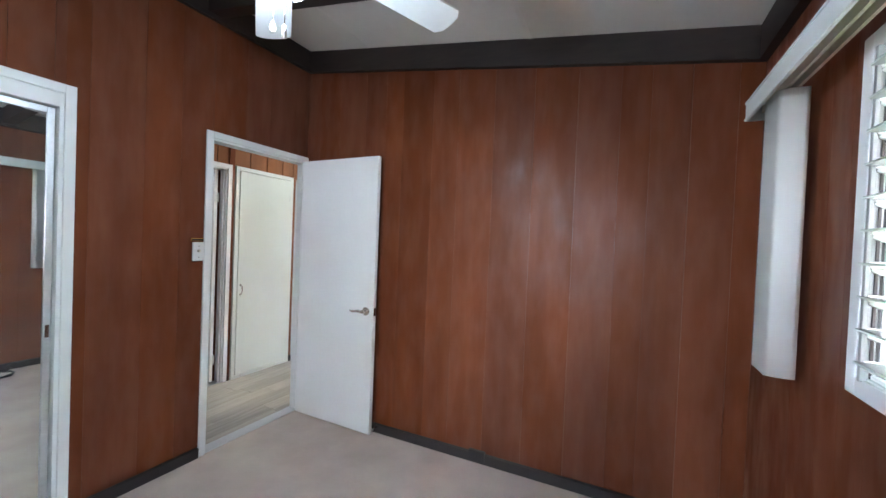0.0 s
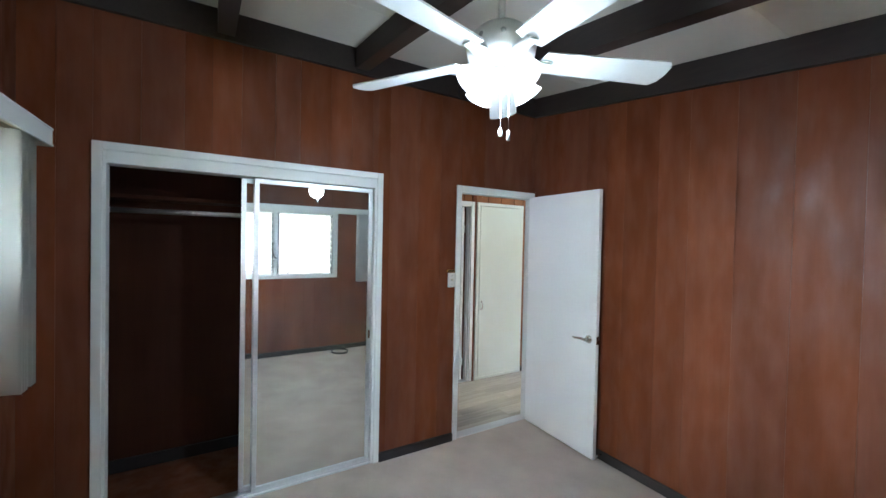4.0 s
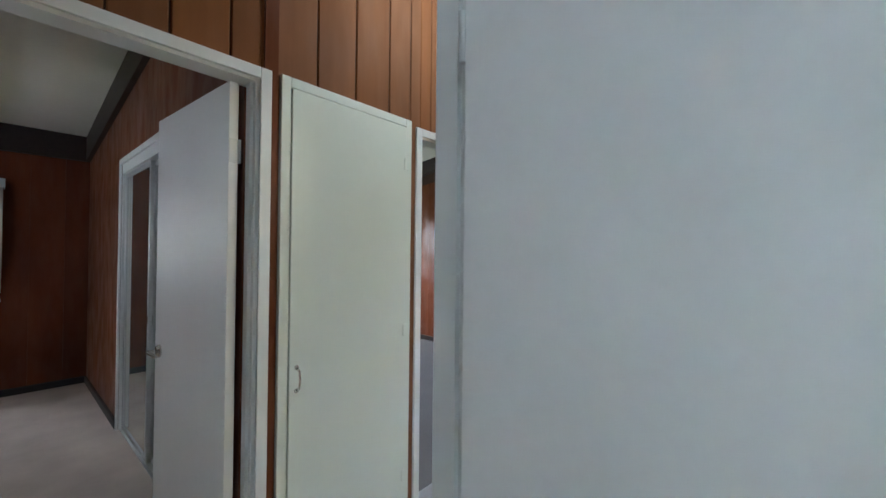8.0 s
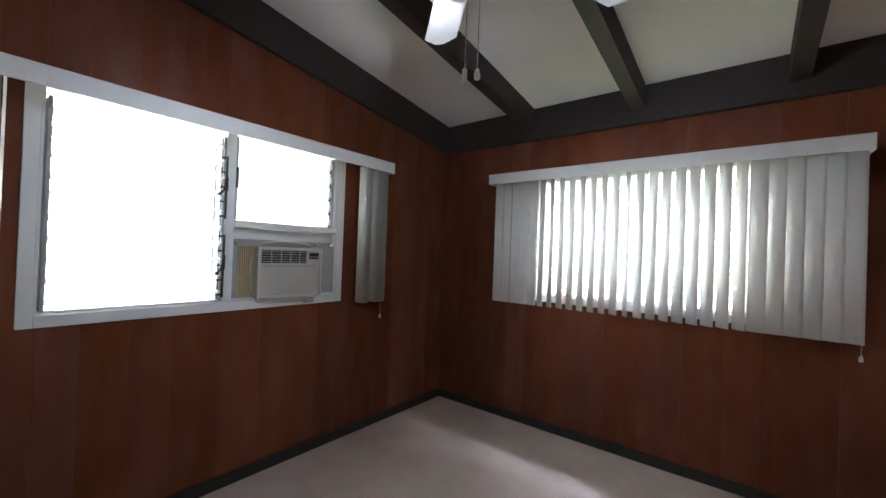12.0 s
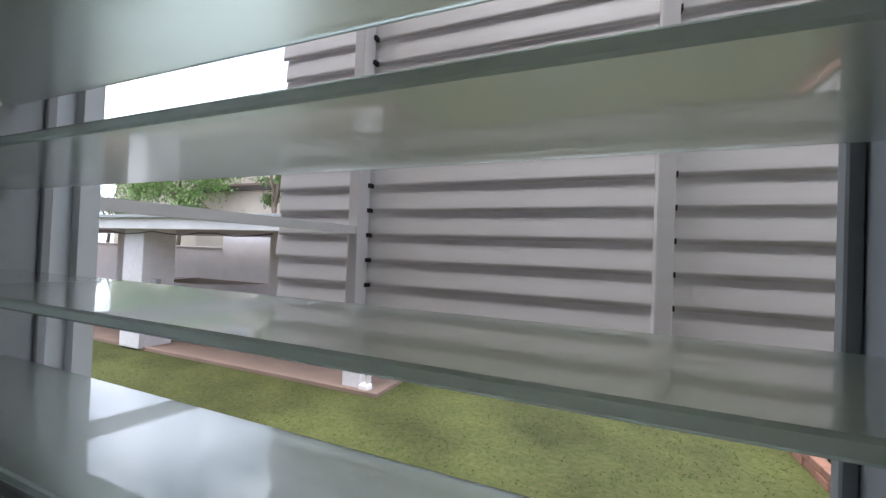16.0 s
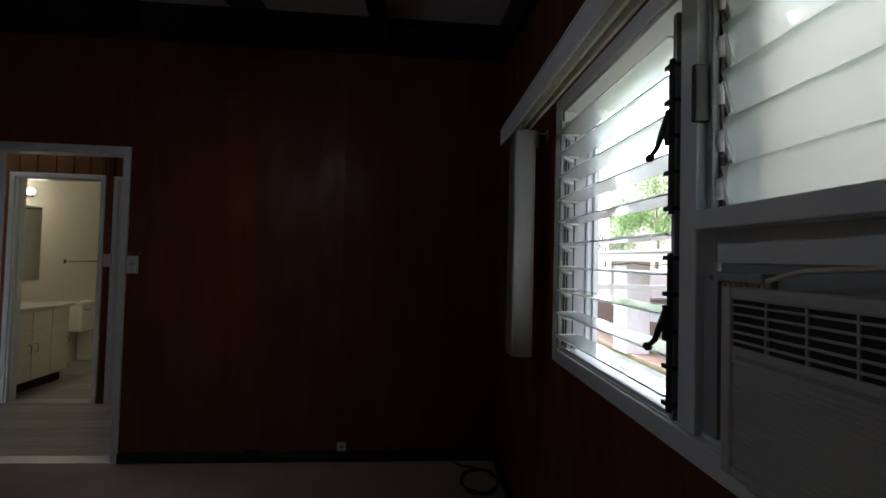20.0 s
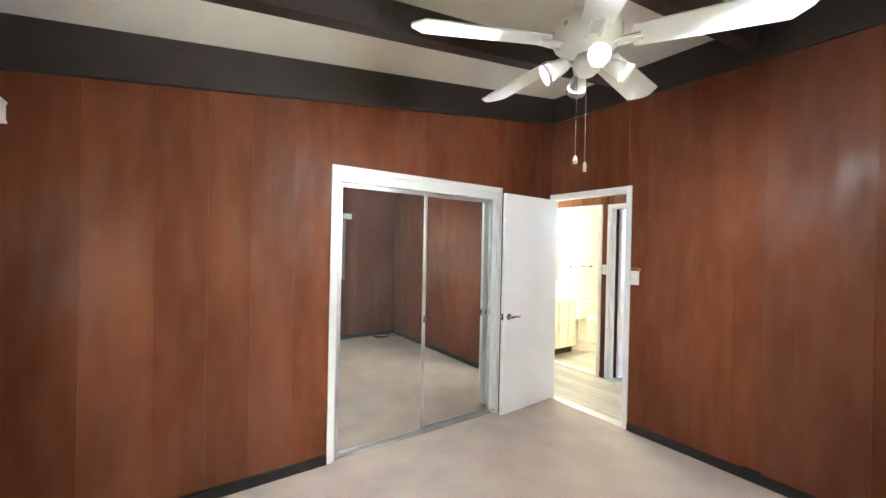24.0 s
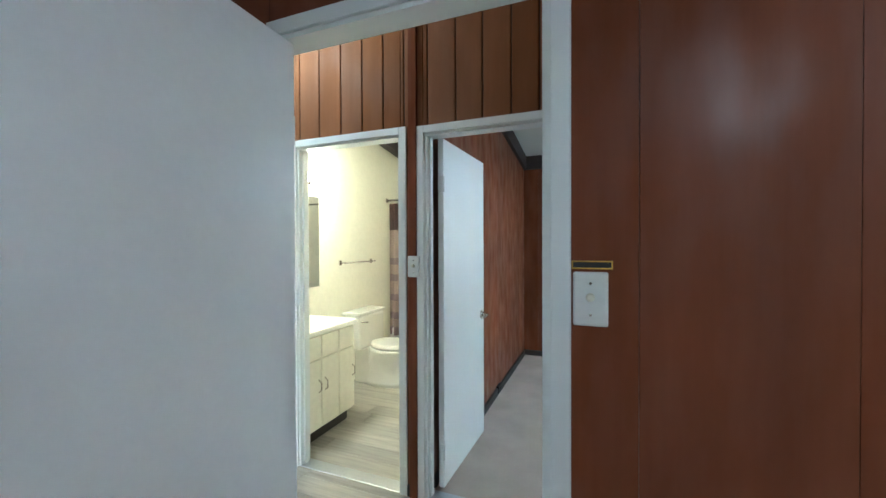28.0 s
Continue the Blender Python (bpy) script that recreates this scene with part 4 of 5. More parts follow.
def ac_unit(at, label, plug_low=False):
    """A small window air conditioner with its front at y = 0.135 and its display towards -x."""
    ac = thing("air_conditioner", at, label, "air conditioner", "window air conditioners")
    w, h = 0.218, 0.313
    part("case", boxed(-w + 0.012, w - 0.012, -0.22, 0.085, 0.01, h - 0.008, 0.008), M_ACPL, ac)
    body = part("front_panel", boxed(-w, w, 0.085, 0.127, 0.0, h, 0.012, 3), M_ACPL, ac)
    part("bezel", merged(boxed(-w, -w + 0.02, 0.12, 0.135, 0.0, h, 0.005), boxed(w - 0.02, w, 0.12, 0.135, 0.0, h, 0.005), boxed(-w + 0.02, w - 0.02, 0.12, 0.135, h - 0.02, h, 0.005), boxed(-w + 0.02, w - 0.02, 0.12, 0.135, 0.0, 0.018, 0.005), boxed(-w + 0.02, w - 0.02, 0.12, 0.133, h - 0.128, h - 0.098, 0.004), boxed(-w + 0.105, -w + 0.118, 0.12, 0.134, h - 0.098, h - 0.02, 0.003)), M_ACPL, body)
    part("outlet", boxed(-w + 0.118, w - 0.02, 0.1215, 0.128, h - 0.098, h - 0.02), M_BLACK, body, "dark air outlet")
    for i in range(5):
        z = h - 0.09 + i * 0.0148
        part("louver", boxed(-w + 0.118, w - 0.02, 0.124, 0.134, z, z + 0.0035, 0.001, 1), M_ACPL, body)
    for i in range(4):
        x = -w + 0.165 + i * 0.062
        part("louver", boxed(x, x + 0.0035, 0.125, 0.132, h - 0.098, h - 0.02), M_ACPL, body)
    ctl = part("control_panel", boxed(-w + 0.02, -w + 0.105, 0.122, 0.131, h - 0.098, h - 0.02, 0.003), M_ACPL, body)
    part("display", boxed(-w + 0.028, -w + 0.098, 0.13, 0.1335, h - 0.07, h - 0.03, 0.001, 1), M_BLACK, ctl, "black display window")
    for i in range(3):
        part("button", boxed(-w + 0.034 + i * 0.022, -w + 0.047 + i * 0.022, 0.132, 0.135, h - 0.062, h - 0.053), M_GREYPL, ctl)
    part("filter_slot", boxed(-w + 0.045, w - 0.03, 0.131, 0.1345, h - 0.118, h - 0.11), M_GREYPL, body, "long grey filter slot")
    for i in range(20):
        z = 0.022 + i * 0.0081
        part("grille_bar", boxed(-w + 0.02, w - 0.02, 0.122, 0.131, z, z + 0.0042, 0.001, 1), M_ACPL, body)
    lo, hi = -0.012, h + 0.024
    for x0, x1, a0, a1 in ((w + 0.004, w + 0.122, w - 0.012, w + 0.086), (-w - 0.138, -w - 0.004, -w - 0.04, -w + 0.012)):
        n = max(3, int((a1 - a0) / 0.0115))
        for i in range(n):
            x = a0 + (a1 - a0) * (i + 0.5) / n
            part("accordion_fold", boxed(x - 0.0028, x + 0.0028, 0.05, 0.066, lo + 0.006, hi - 0.02, 0.001, 1), M_ACCORD, ac, "yellowed vinyl accordion panel" if i == 0 else "")
        part("panel_backing", boxed(a0, a1, 0.042, 0.048, lo, hi - 0.01), M_ACCORD, ac)
        g0, g1 = (a1, x1) if x1 > 0 else (x0, a0)
        fr = part("side_frame", merged(boxed(g0 + 0.001, g1, 0.038, 0.07, lo, hi, 0.002), boxed(min(a0, g0) + 0.002, max(a1, g1) - 0.002, 0.04, 0.069, hi - 0.018, hi - 0.001, 0.002)), M_GREYPL, ac, "grey side frame")
        part("screw", lathe([(0.001, 0.004), (0.005, 0.003), (0.006, 0.0), (0.001, 0.0)][::-1], 10, pose((g0 + g1) / 2, 0.07, hi - 0.012, -90, 0, 0)), M_METAL, fr)
    part("top_filler", boxed(-w - 0.13, w + 0.118, 0.03, 0.037, h - 0.012, h + 0.058), M_GREYPL, ac, "grey filler strip over the case")
    part("power_cord", tube([(0.21, 0.05, h - 0.02), (0.19, 0.075, h + 0.012), (0.12, 0.085, h + 0.03), (0.0, 0.088, h + 0.038), (-0.12, 0.085, h + 0.026), (-0.2, 0.08, h + 0.004), (-0.232, 0.08, h - 0.08), (-0.236, 0.09, 0.1), (-0.225, 0.1, 0.01), (-0.17, 0.11, -0.03), (-0.05, 0.115, -0.048), (0.08, 0.115, -0.04), (0.2, 0.1, -0.018), (0.232, 0.085, 0.06), (0.234, 0.075, 0.2), (0.215, 0.06, h - 0.03)], 0.0042, 6), M_IVORY, ac, "ivory looped power cord")
    if plug_low:
        part("plug", merged(boxed(-0.185, -0.15, 0.095, 0.12, -0.15, -0.075, 0.006), tube([(-0.168, 0.108, -0.08), (-0.16, 0.11, -0.05), (-0.14, 0.11, -0.035)], 0.005, 6), tube([(-0.168, 0.108, -0.12), (-0.1, 0.11, -0.13), (0.0, 0.11, -0.12), (0.12, 0.11, -0.09)], 0.0042, 6)), M_WHITEPL, ac, "white plug hanging on the cord")
    else:
        part("plug", boxed(-0.17, -0.1, 0.1, 0.128, -0.045, -0.012, 0.006), M_GREYPL, ac, "grey plug tucked under the cord")
    return ac


def south_window(name, x, crank):
    """The wide window of a bedroom's south wall: open louvres, and shut ones over an air conditioner."""
    w = tagged(new(name), "white framed louvred window with an air conditioner set into it", "window", kind="structure")
    w.location = (x, SOUTH, 0)
    window_frame(w, 1.495, 1.045, 2.03)
    part("mullion", boxed(0.712, 0.764, -0.13, 0.02, 1.055, 2.014, 0.004), M_TRIM, w)
    part("transom", boxed(0.016, 0.71, -0.12, 0.03, 1.476, 1.516, 0.004), M_TRIM, w)
    part("infill_board", boxed(0.016, 0.71, -0.045, -0.025, 1.41, 1.475), M_TRIM, w)
    louvres(w, 0.774, 1.470, 1.112, 0.09, 10, 0, -0.011, crank, 0.776)
    louvres(w, 0.042, 0.702, 1.558, 0.098, 5, 74, -0.035)
    part("catch", boxed(0.700, 0.712, 0.0, 0.034, 1.70, 1.82, 0.004), M_DARKMETAL, w, "dark louvre lever")
    return w


south_window("window_1", WIN_SB[0], (1.255, 1.69))
window_a = south_window("window_2", WIN_SA[0], (1.255, 1.69))
part("infill_board", boxed(0.018, 0.71, -0.03, -0.012, 1.057, 1.112), M_TRIM, window_a)
ac_unit((-3.46, SOUTH - 0.068, 1.056), "beige window air conditioner with a grilled front and looped cord")
ac_unit((1.08, SOUTH - 0.045, 1.124), "pale grey window air conditioner with a hanging cord", True)
window_e = tagged(new("window_3"), "white framed window with two banks of glass louvres", "window", kind="structure")
window_e.matrix_basis = pose(A_E, WIN_E[0], 0, 0, 0, 90)
window_frame(window_e, 1.6, 1.12, 1.99)
part("mullion", boxed(0.775, 0.825, -0.13, 0.02, 1.132, 1.972, 0.004), M_TRIM, window_e)
louvres(window_e, 0.03, 0.765, 1.169, 0.0855, 10, 0, -0.011, (1.4,), 0.765)
louvres(window_e, 0.835, 1.57, 1.169, 0.0855, 10, 0, -0.011)
window_w = tagged(new("window_4"), "bright window behind the closed vertical blind", "window", kind="structure")
window_w.matrix_basis = pose(B_W, WIN_W[1], 0, 0, 0, -90)
window_frame(window_w, 1.48, 1.06, 1.98)
part("mullion", boxed(0.715, 0.765, -0.13, 0.0, 1.07, 1.964, 0.004), M_TRIM, window_w)

# ---- linen cupboard in the hall ----
lin = thing("linen_cupboard", (HALL_W + 0.008, 0.113, 0.0), "tall cream painted hall cupboard with one flush door", "cupboard")
for y0, y1, z0, z1 in ((0.0, 0.04, 0.0, 2.1), (0.672, 0.712, 0.0, 2.1), (0.04, 0.672, 2.06, 2.1), (0.04, 0.672, 0.0, 0.03)):
    part("face_frame", boxed(0.0, 0.022, y0, y1, z0, z1, 0.003), M_CREAM, lin)
cdoor = part("cupboard_door", boxed(0.002, 0.028, 0.043, 0.669, 0.036, 2.055, 0.003), M_CREAM, lin, "cream flush cupboard door")
part("pull_handle", merged(tube([(0.028, 0.075, 0.84), (0.05, 0.075, 0.85), (0.056, 0.075, 0.885), (0.05, 0.075, 0.92), (0.028, 0.075, 0.93)], 0.005, 8), lathe([(0.001, 0), (0.01, 0), (0.008, 0.004), (0.001, 0.004)], 12, pose(0.028, 0.075, 0.838, 0, 90, 0)), lathe([(0.001, 0), (0.01, 0), (0.008, 0.004), (0.001, 0.004)], 12, pose(0.028, 0.075, 0.932, 0, 90, 0))), M_METAL, cdoor, "small metal pull handle")
for z in (0.25, 1.0, 1.86):
    part("hinge", boxed(0.026, 0.032, 0.655, 0.685, z - 0.03, z + 0.03, 0.002), M_CREAM, cdoor)
structure("trim_post", boxed(HALL_W + 0.008, HALL_W + 0.02, 0.05, 0.103, 0.0, ceiling_z(HALL_W)), M_WOOD, "dark post between the door and the cupboard", "post")
structure("trim_post", boxed(HALL_E - 0.028, HALL_E - 0.008, 0.03, 0.078, 0.0, ceiling_z(HALL_E)), M_WOOD, "dark post between the two hall doors", "post")

dome = thing("ceiling_lamp", (-0.5, 0.9, ceiling_z(-0.5) - 0.01), "round frosted ceiling lamp lit in the hall", "ceiling lamp")
part("base", lathe([(0.001, 0.0), (0.13, 0.0), (0.13, -0.02), (0.001, -0.02)], 28), M_WHITEPL, dome)
part("shade", lathe([(0.12, -0.02), (0.115, -0.05), (0.08, -0.085), (0.03, -0.1), (0.001, -0.102)], 28), M_SHADE, dome, "glowing frosted dome")
bulb("hall_lamp", (-0.5, 0.9, ceiling_z(-0.5) - 0.25), 1.25, (0.92, 1.0, 0.95), 0.1)

# ---- switches, outlets, vents ----


def switch(at, rz, label, strip=True):
    """A dimmer plate on a wall; local y points out of the wall."""
    s = thing("light_switch", at, label, "switch", "light switches", rz=rz)
    part("plate", boxed(-0.036, 0.036, 0.0, 0.012, -0.059, 0.059, 0.006, 3), M_WHITEPL, s)
    part("knob", lathe([(0.001, 0.024), (0.008, 0.024), (0.0095, 0.012), (0.001, 0.012)][::-1], 14, pose(0, 0, 0.004, -90, 0, 0)), M_IVORY, s)
    for z in (-0.034, 0.034):
        part("screw", lathe([(0.001, 0.0135), (0.0035, 0.013), (0.0035, 0.012), (0.001, 0.012)][::-1], 8, pose(0, 0, z, -90, 0, 0)), M_METAL, s)
    return s


def label_strip(at, rz):
    s = thing("label_strip", at, "black name strip in a thin brass frame", "strip", rz=rz)
    part("frame_bar", merged(boxed(-0.042, 0.042, 0.0, 0.006, 0.006, 0.009), boxed(-0.042, 0.042, 0.0, 0.006, -0.009, -0.006), boxed(-0.042, -0.039, 0.0, 0.006, -0.006, 0.006), boxed(0.039, 0.042, 0.0, 0.006, -0.006, 0.006)), M_GOLD, s, "thin brass frame")
    part("strip", boxed(-0.039, 0.039, 0.0, 0.004, -0.006, 0.006), M_BLACK, s)


switch((0.008, -0.893, 1.318), -90, "white dimmer switch plate beside the bedroom door")
label_strip((0.008, -0.893, 1.392), -90)
switch((B_E - 0.008, -0.897, 1.31), 90, "white dimmer switch plate beside the second bedroom door")
label_strip((B_E - 0.008, -0.90, 1.384), 90)
switch((HALL_E - 0.028, 0.043, 1.308), 90, "white switch plate on the dark post in the hall")


def outlet(at, rz, label):
    o = thing("wall_outlet", at, label, "outlet", rz=rz)
    part("plate", boxed(-0.03, 0.03, 0.0, 0.01, -0.03, 0.03, 0.004), M_IVORY, o)
    part("jack", boxed(-0.008, 0.008, 0.009, 0.012, -0.008, 0.008), M_BLACK, o)


outlet((B_E - 0.008, -2.31, 0.098), 90, "small ivory wall jack above the baseboard")


def coil(at, label):
    c = thing("cable_coil", at, label, "cable")
    pts = []
    for i in range(64):
        a = i * 2 * math.pi / 21
        r = 0.115 + 0.006 * math.sin(i * 1.7)
        pts.append((r * math.cos(a) * 1.15, r * math.sin(a), 0.009 + 0.0035 * i / 21 * 2))
    pts += [(0.2, 0.09, 0.006), (0.28, 0.16, 0.006)]
    part("cable", tube(pts, 0.005, 6), M_BLACK, c)


coil((-1.44, -3.22, 0.0), "coiled black cable lying on the carpet by the wall")
coil((2.82, -0.95, 0.0), "coiled black cable lying on the carpet under the window")
for at, rz in (((0.81, -0.03, 0.0), 90), ((-1.93, 0.0, 0.0), 90)):
    s = thing("door_stop", (at[0], at[1], 0.05), "small spring door stop on the baseboard", "door stop", "door stops", rz=rz)
    part("rod", tube([(0, 0, 0), (-0.05, 0, 0)], 0.004, 8), M_METAL, s)
    part("tip", tube([(-0.05, 0, 0), (-0.062, 0, 0)], 0.007, 8), M_WHITEPL, s)

def skirting_outlet(at, rz):
    o = thing("baseboard_outlet", at, "dark brown power outlet set into the baseboard", "outlet", "baseboard outlets", rz=rz)
    plate = part("plate", boxed(-0.055, 0.055, -0.032, -0.006, -0.032, 0.034, 0.003), M_BLACK, o)
    for x in (-0.025, 0.025):
        part("socket", boxed(x - 0.016, x + 0.016, -0.0345, -0.031, -0.013, 0.015, 0.002), M_BLACK, plate)


skirting_outlet((1.598, 0.0, 0.046), 0)
skirting_outlet((B_E, -1.73, 0.046), -90)
skirting_outlet((B_W, -1.75, 0.046), 90)

# ---- ceiling fans ----


def fan_blade(m, length=0.53, r0=0.17, w0=0.115, w1=0.148, cut=0.02):
    bm = bmesh.new()
    out = [(r0, -w0 / 2), (r0 + length - cut, -w1 / 2), (r0 + length - 0.006, -w1 / 2 + cut), (r0 + length, 0.0), (r0 + length - 0.006, w1 / 2 - cut), (r0 + length - cut, w1 / 2), (r0, w0 / 2), (r0 - 0.015, 0.0)]
    lo = [bm.verts.new(m @ Vector((x, y, -0.0035))) for x, y in out]
    hi = [bm.verts.new(m @ Vector((x, y, 0.0035))) for x, y in out]
    bm.faces.new(lo[::-1])
    bm.faces.new(hi)
    for i in range(len(out)):
        j = (i + 1) % len(out)
        bm.faces.new((lo[i], lo[j], hi[j], hi[i]))
    return bm


def fan(x, y, z, n, turn, kind, label):
    """A ceiling fan with its blades at height z."""
    f = thing("ceiling_fan", (x, y, z), label, "ceiling fan")
    top = ceiling_z(x) - z
    part("canopy", lathe([(0.001, top - 0.075), (0.03, top - 0.072), (0.055, top - 0.05), (0.07, top + 0.012), (0.001, top + 0.012)], 24), M_WHITEPL, f)
    part("down_rod", tube([(0, 0, 0.11), (0, 0, top - 0.06)], 0.013, 12), M_WHITEPL, f)
    part("motor_housing", lathe([(0.001, -0.05), (0.07, -0.05), (0.1, -0.03), (0.128, -0.008), (0.135, 0.03), (0.128, 0.065), (0.09, 0.1), (0.03, 0.125), (0.001, 0.125)], 32), M_WHITEPL, f)
    for i in range(10):
        a = 2 * math.pi * i / 10
        part("vent_boss", lathe([(0.001, 0.0), (0.013, 0.0), (0.009, 0.007), (0.001, 0.008)], 10, Matrix.Rotation(a, 4, "Z") @ pose(0.128, 0, 0.035, 0, 90, 0)), M_GREYPL, f)
    for i in range(n):
        m = Matrix.Rotation(radians(turn + 360 / n * i), 4, "Z")
        part("blade_iron", merged(boxed(0.11, 0.2, -0.018, 0.018, -0.022, -0.014, 0.003), tube([(0.06, 0.02, -0.03), (0.12, 0.025, -0.02), (0.19, 0.02, -0.012)], 0.006, 6), tube([(0.06, -0.02, -0.03), (0.12, -0.025, -0.02), (0.19, -0.02, -0.012)], 0.006, 6)), M_WHITEPL, f, m=m)
        part("blade", fan_blade(Matrix.Rotation(radians(-12), 4, "X"), cut=0.028 if kind == "bell" else 0.05), M_DOOR, f, m=m @ pose(0, 0, -0.006))
    part("light_hub", lathe([(0.001, -0.13), (0.03, -0.128), (0.05, -0.11), (0.055, -0.08), (0.04, -0.05), (0.001, -0.05)], 24), M_WHITEPL, f)
    count = 4 if kind == "bell" else 4
    for i in range(count):
        a = Matrix.Rotation(radians(turn + (22 if kind == "bell" else 40) + 360 / count * i), 4, "Z")
        if kind == "bell":
            m = a @ pose(0.07, 0, -0.045, 0, 135, 0) @ Matrix.Scale(0.92, 4)
            part("lamp_arm", tube([(0.03, 0, -0.065), (0.06, 0, -0.045), (0.085, 0, -0.06)], 0.012, 10), M_WHITEPL, f, m=a)
            part("shade", lathe([(0.022, 0.0), (0.03, 0.012), (0.034, 0.045), (0.045, 0.08), (0.064, 0.115), (0.061, 0.115), (0.042, 0.08), (0.031, 0.045), (0.027, 0.014)], 24), M_SHADE, f, "glowing frosted bell shade", m)
        else:
            m = a @ pose(0.085, 0, -0.085, 0, 118, 0)
            part("lamp_arm", tube([(0.02, 0, -0.085), (0.06, 0, -0.08), (0.09, 0, -0.088)], 0.011, 10), M_WHITEPL, f, m=a)
            cup = part("shade", lathe([(0.001, -0.012), (0.022, -0.01), (0.03, 0.02), (0.034, 0.06), (0.043, 0.09), (0.04, 0.09), (0.03, 0.06), (0.026, 0.022), (0.001, 0.01)], 24), M_WHITEPL, f, "white bell spotlight shade", m)
            part("bulb", lathe([(0.001, 0.088), (0.02, 0.086), (0.033, 0.076), (0.036, 0.066), (0.028, 0.05), (0.001, 0.04)], 20), M_BULB, cup, "lit reflector bulb")
    for dx, dy, ln, k in ((0.03, 0.02, 0.165 if kind == "bell" else 0.345, 0), (-0.025, 0.025, 0.145 if kind == "bell" else 0.33, 1)):
        ch = part("pull_chain", tube([(dx, dy, -0.1), (dx, dy, -0.12 - ln)], 0.0016, 6), M_METAL, f)
        part("chain_fob", lathe([(0.001, -0.03), (0.008, -0.028), (0.01, -0.015), (0.005, 0.002), (0.001, 0.004)] if k else [(0.001, -0.04), (0.007, -0.038), (0.007, -0.004), (0.001, 0.0)], 12, pose(dx, dy, -0.12 - ln)), M_WHITEPL, ch)
    return f


fan(1.475, -1.615, 2.34, 5, 67.5, "bell", "white five blade ceiling fan with glowing bell lamps")
fan(-3.035, -1.712, 2.362, 5, 10.5, "spot", "white five blade ceiling fan with lit spotlights")
bulb("fan_lamp", (1.475, -1.615, 2.13), 1.25, (0.8, 0.96, 1.0), 0.07)
for i in range(4):
    a = radians(50.5 + 90 * i)
    ux, uy = math.cos(a), math.sin(a)
    spot("fan_spot", (-3.035 + 0.185 * ux, -1.712 + 0.185 * uy, 2.227), (-3.035 + 1.0 * ux, -1.712 + 1.0 * uy, 1.787), 1.0, (0.95, 0.98, 1.0))

# ---- bathroom ----
van = thing("vanity_cabinet", (0.012, 0.95, 0.0), "cream painted bathroom vanity with flush doors and drawers", "vanity")
part("carcass", boxed(0.0, 0.62, 0.02, 0.545, 0.1, 0.79), M_BATHWALL, van)
part("toe_kick", boxed(0.0, 0.6, 0.07, 0.545, 0.0, 0.1), M_DARK, van)
for i, x in enumerate((0.012, 0.215, 0.418)):
    part("drawer_front", boxed(x, x + 0.192, 0.002, 0.02, 0.62, 0.775, 0.004), M_BATHWALL, van)
    dr = part("cabinet_door", boxed(x, x + 0.192, 0.002, 0.02, 0.115, 0.605, 0.004), M_BATHWALL, van)
    hx = x + (0.165 if i % 2 == 0 else 0.03)
    part("handle", tube([(hx, 0.002, 0.37), (hx, -0.022, 0.39), (hx, -0.022, 0.44), (hx, 0.002, 0.46)], 0.005, 8), M_METAL, dr, "metal bow handle")
UP = pose(0, -0.02, 0.79)
part("countertop", boxed(-0.002, 0.645, 0.0, 0.565, 0.0, 0.032, 0.006), M_PORCELAIN, van, "cream stone top", UP)
part("splashback", boxed(-0.002, 0.645, 0.55, 0.565, 0.032, 0.12, 0.004), M_PORCELAIN, van, m=UP)
part("faucet", merged(lathe([(0.001, 0.032), (0.026, 0.032), (0.02, 0.06), (0.012, 0.12), (0.001, 0.122)], 16, pose(0.3, 0.48, 0)), tube([(0.3, 0.48, 0.11), (0.3, 0.42, 0.14), (0.3, 0.36, 0.12)], 0.01, 10)), M_METAL, van, m=UP)
mir = thing("bathroom_mirror", (0.45, 1.492, 1.05), "frameless mirror on the bathroom wall", "mirror")
part("pane", boxed(-0.42, 0.4, -0.002, 0.006, 0.0, 0.82), M_MIRROR, mir)
lampbar = thing("vanity_light", (0.42, 1.5, 2.02), "warm vanity light bar with round bulbs", "wall lamp")
part("back_plate", boxed(-0.3, 0.3, -0.03, -0.001, -0.05, 0.05, 0.006), M_METAL, lampbar)
for x in (-0.2, 0.0, 0.2):
    part("globe_bulb", lathe([(0.001, -0.045), (0.03, -0.035), (0.045, 0.0), (0.03, 0.035), (0.015, 0.05), (0.001, 0.039)], 18, pose(x, -0.08, 0, -90, 0, 0)), M_BULB, lampbar, "lit warm globe bulb")
bulb("vanity_lamp", (0.45, 1.2, 2.03), 3.0, (1.0, 0.87, 0.6), 0.08)

toilet = thing("toilet", (1.42, 1.48, 0.0), "white porcelain toilet with a closed lid", "toilet")
part("tank", boxed(-0.24, 0.24, -0.2, -0.01, 0.38, 0.72, 0.03, 3), M_PORCELAIN, toilet)
part("tank_lid", boxed(-0.255, 0.255, -0.215, 0.0, 0.72, 0.755, 0.012, 3), M_PORCELAIN, toilet)


def oval(rx, ry, cy, z, n=28):
    return [(rx * math.cos(2 * math.pi * i / n), cy + ry * math.sin(2 * math.pi * i / n), z) for i in range(n)]


def loft(rings):
    bm = bmesh.new()
    rows = [[bm.verts.new(p) for p in r] for r in rings]
    n = len(rows[0])
    for a, b in zip(rows, rows[1:]):
        for i in range(n):
            j = (i + 1) % n
            bm.faces.new((a[i], a[j], b[j], b[i])).smooth = True
    bm.faces.new(rows[0][::-1])
    bm.faces.new(rows[-1])
    return bm


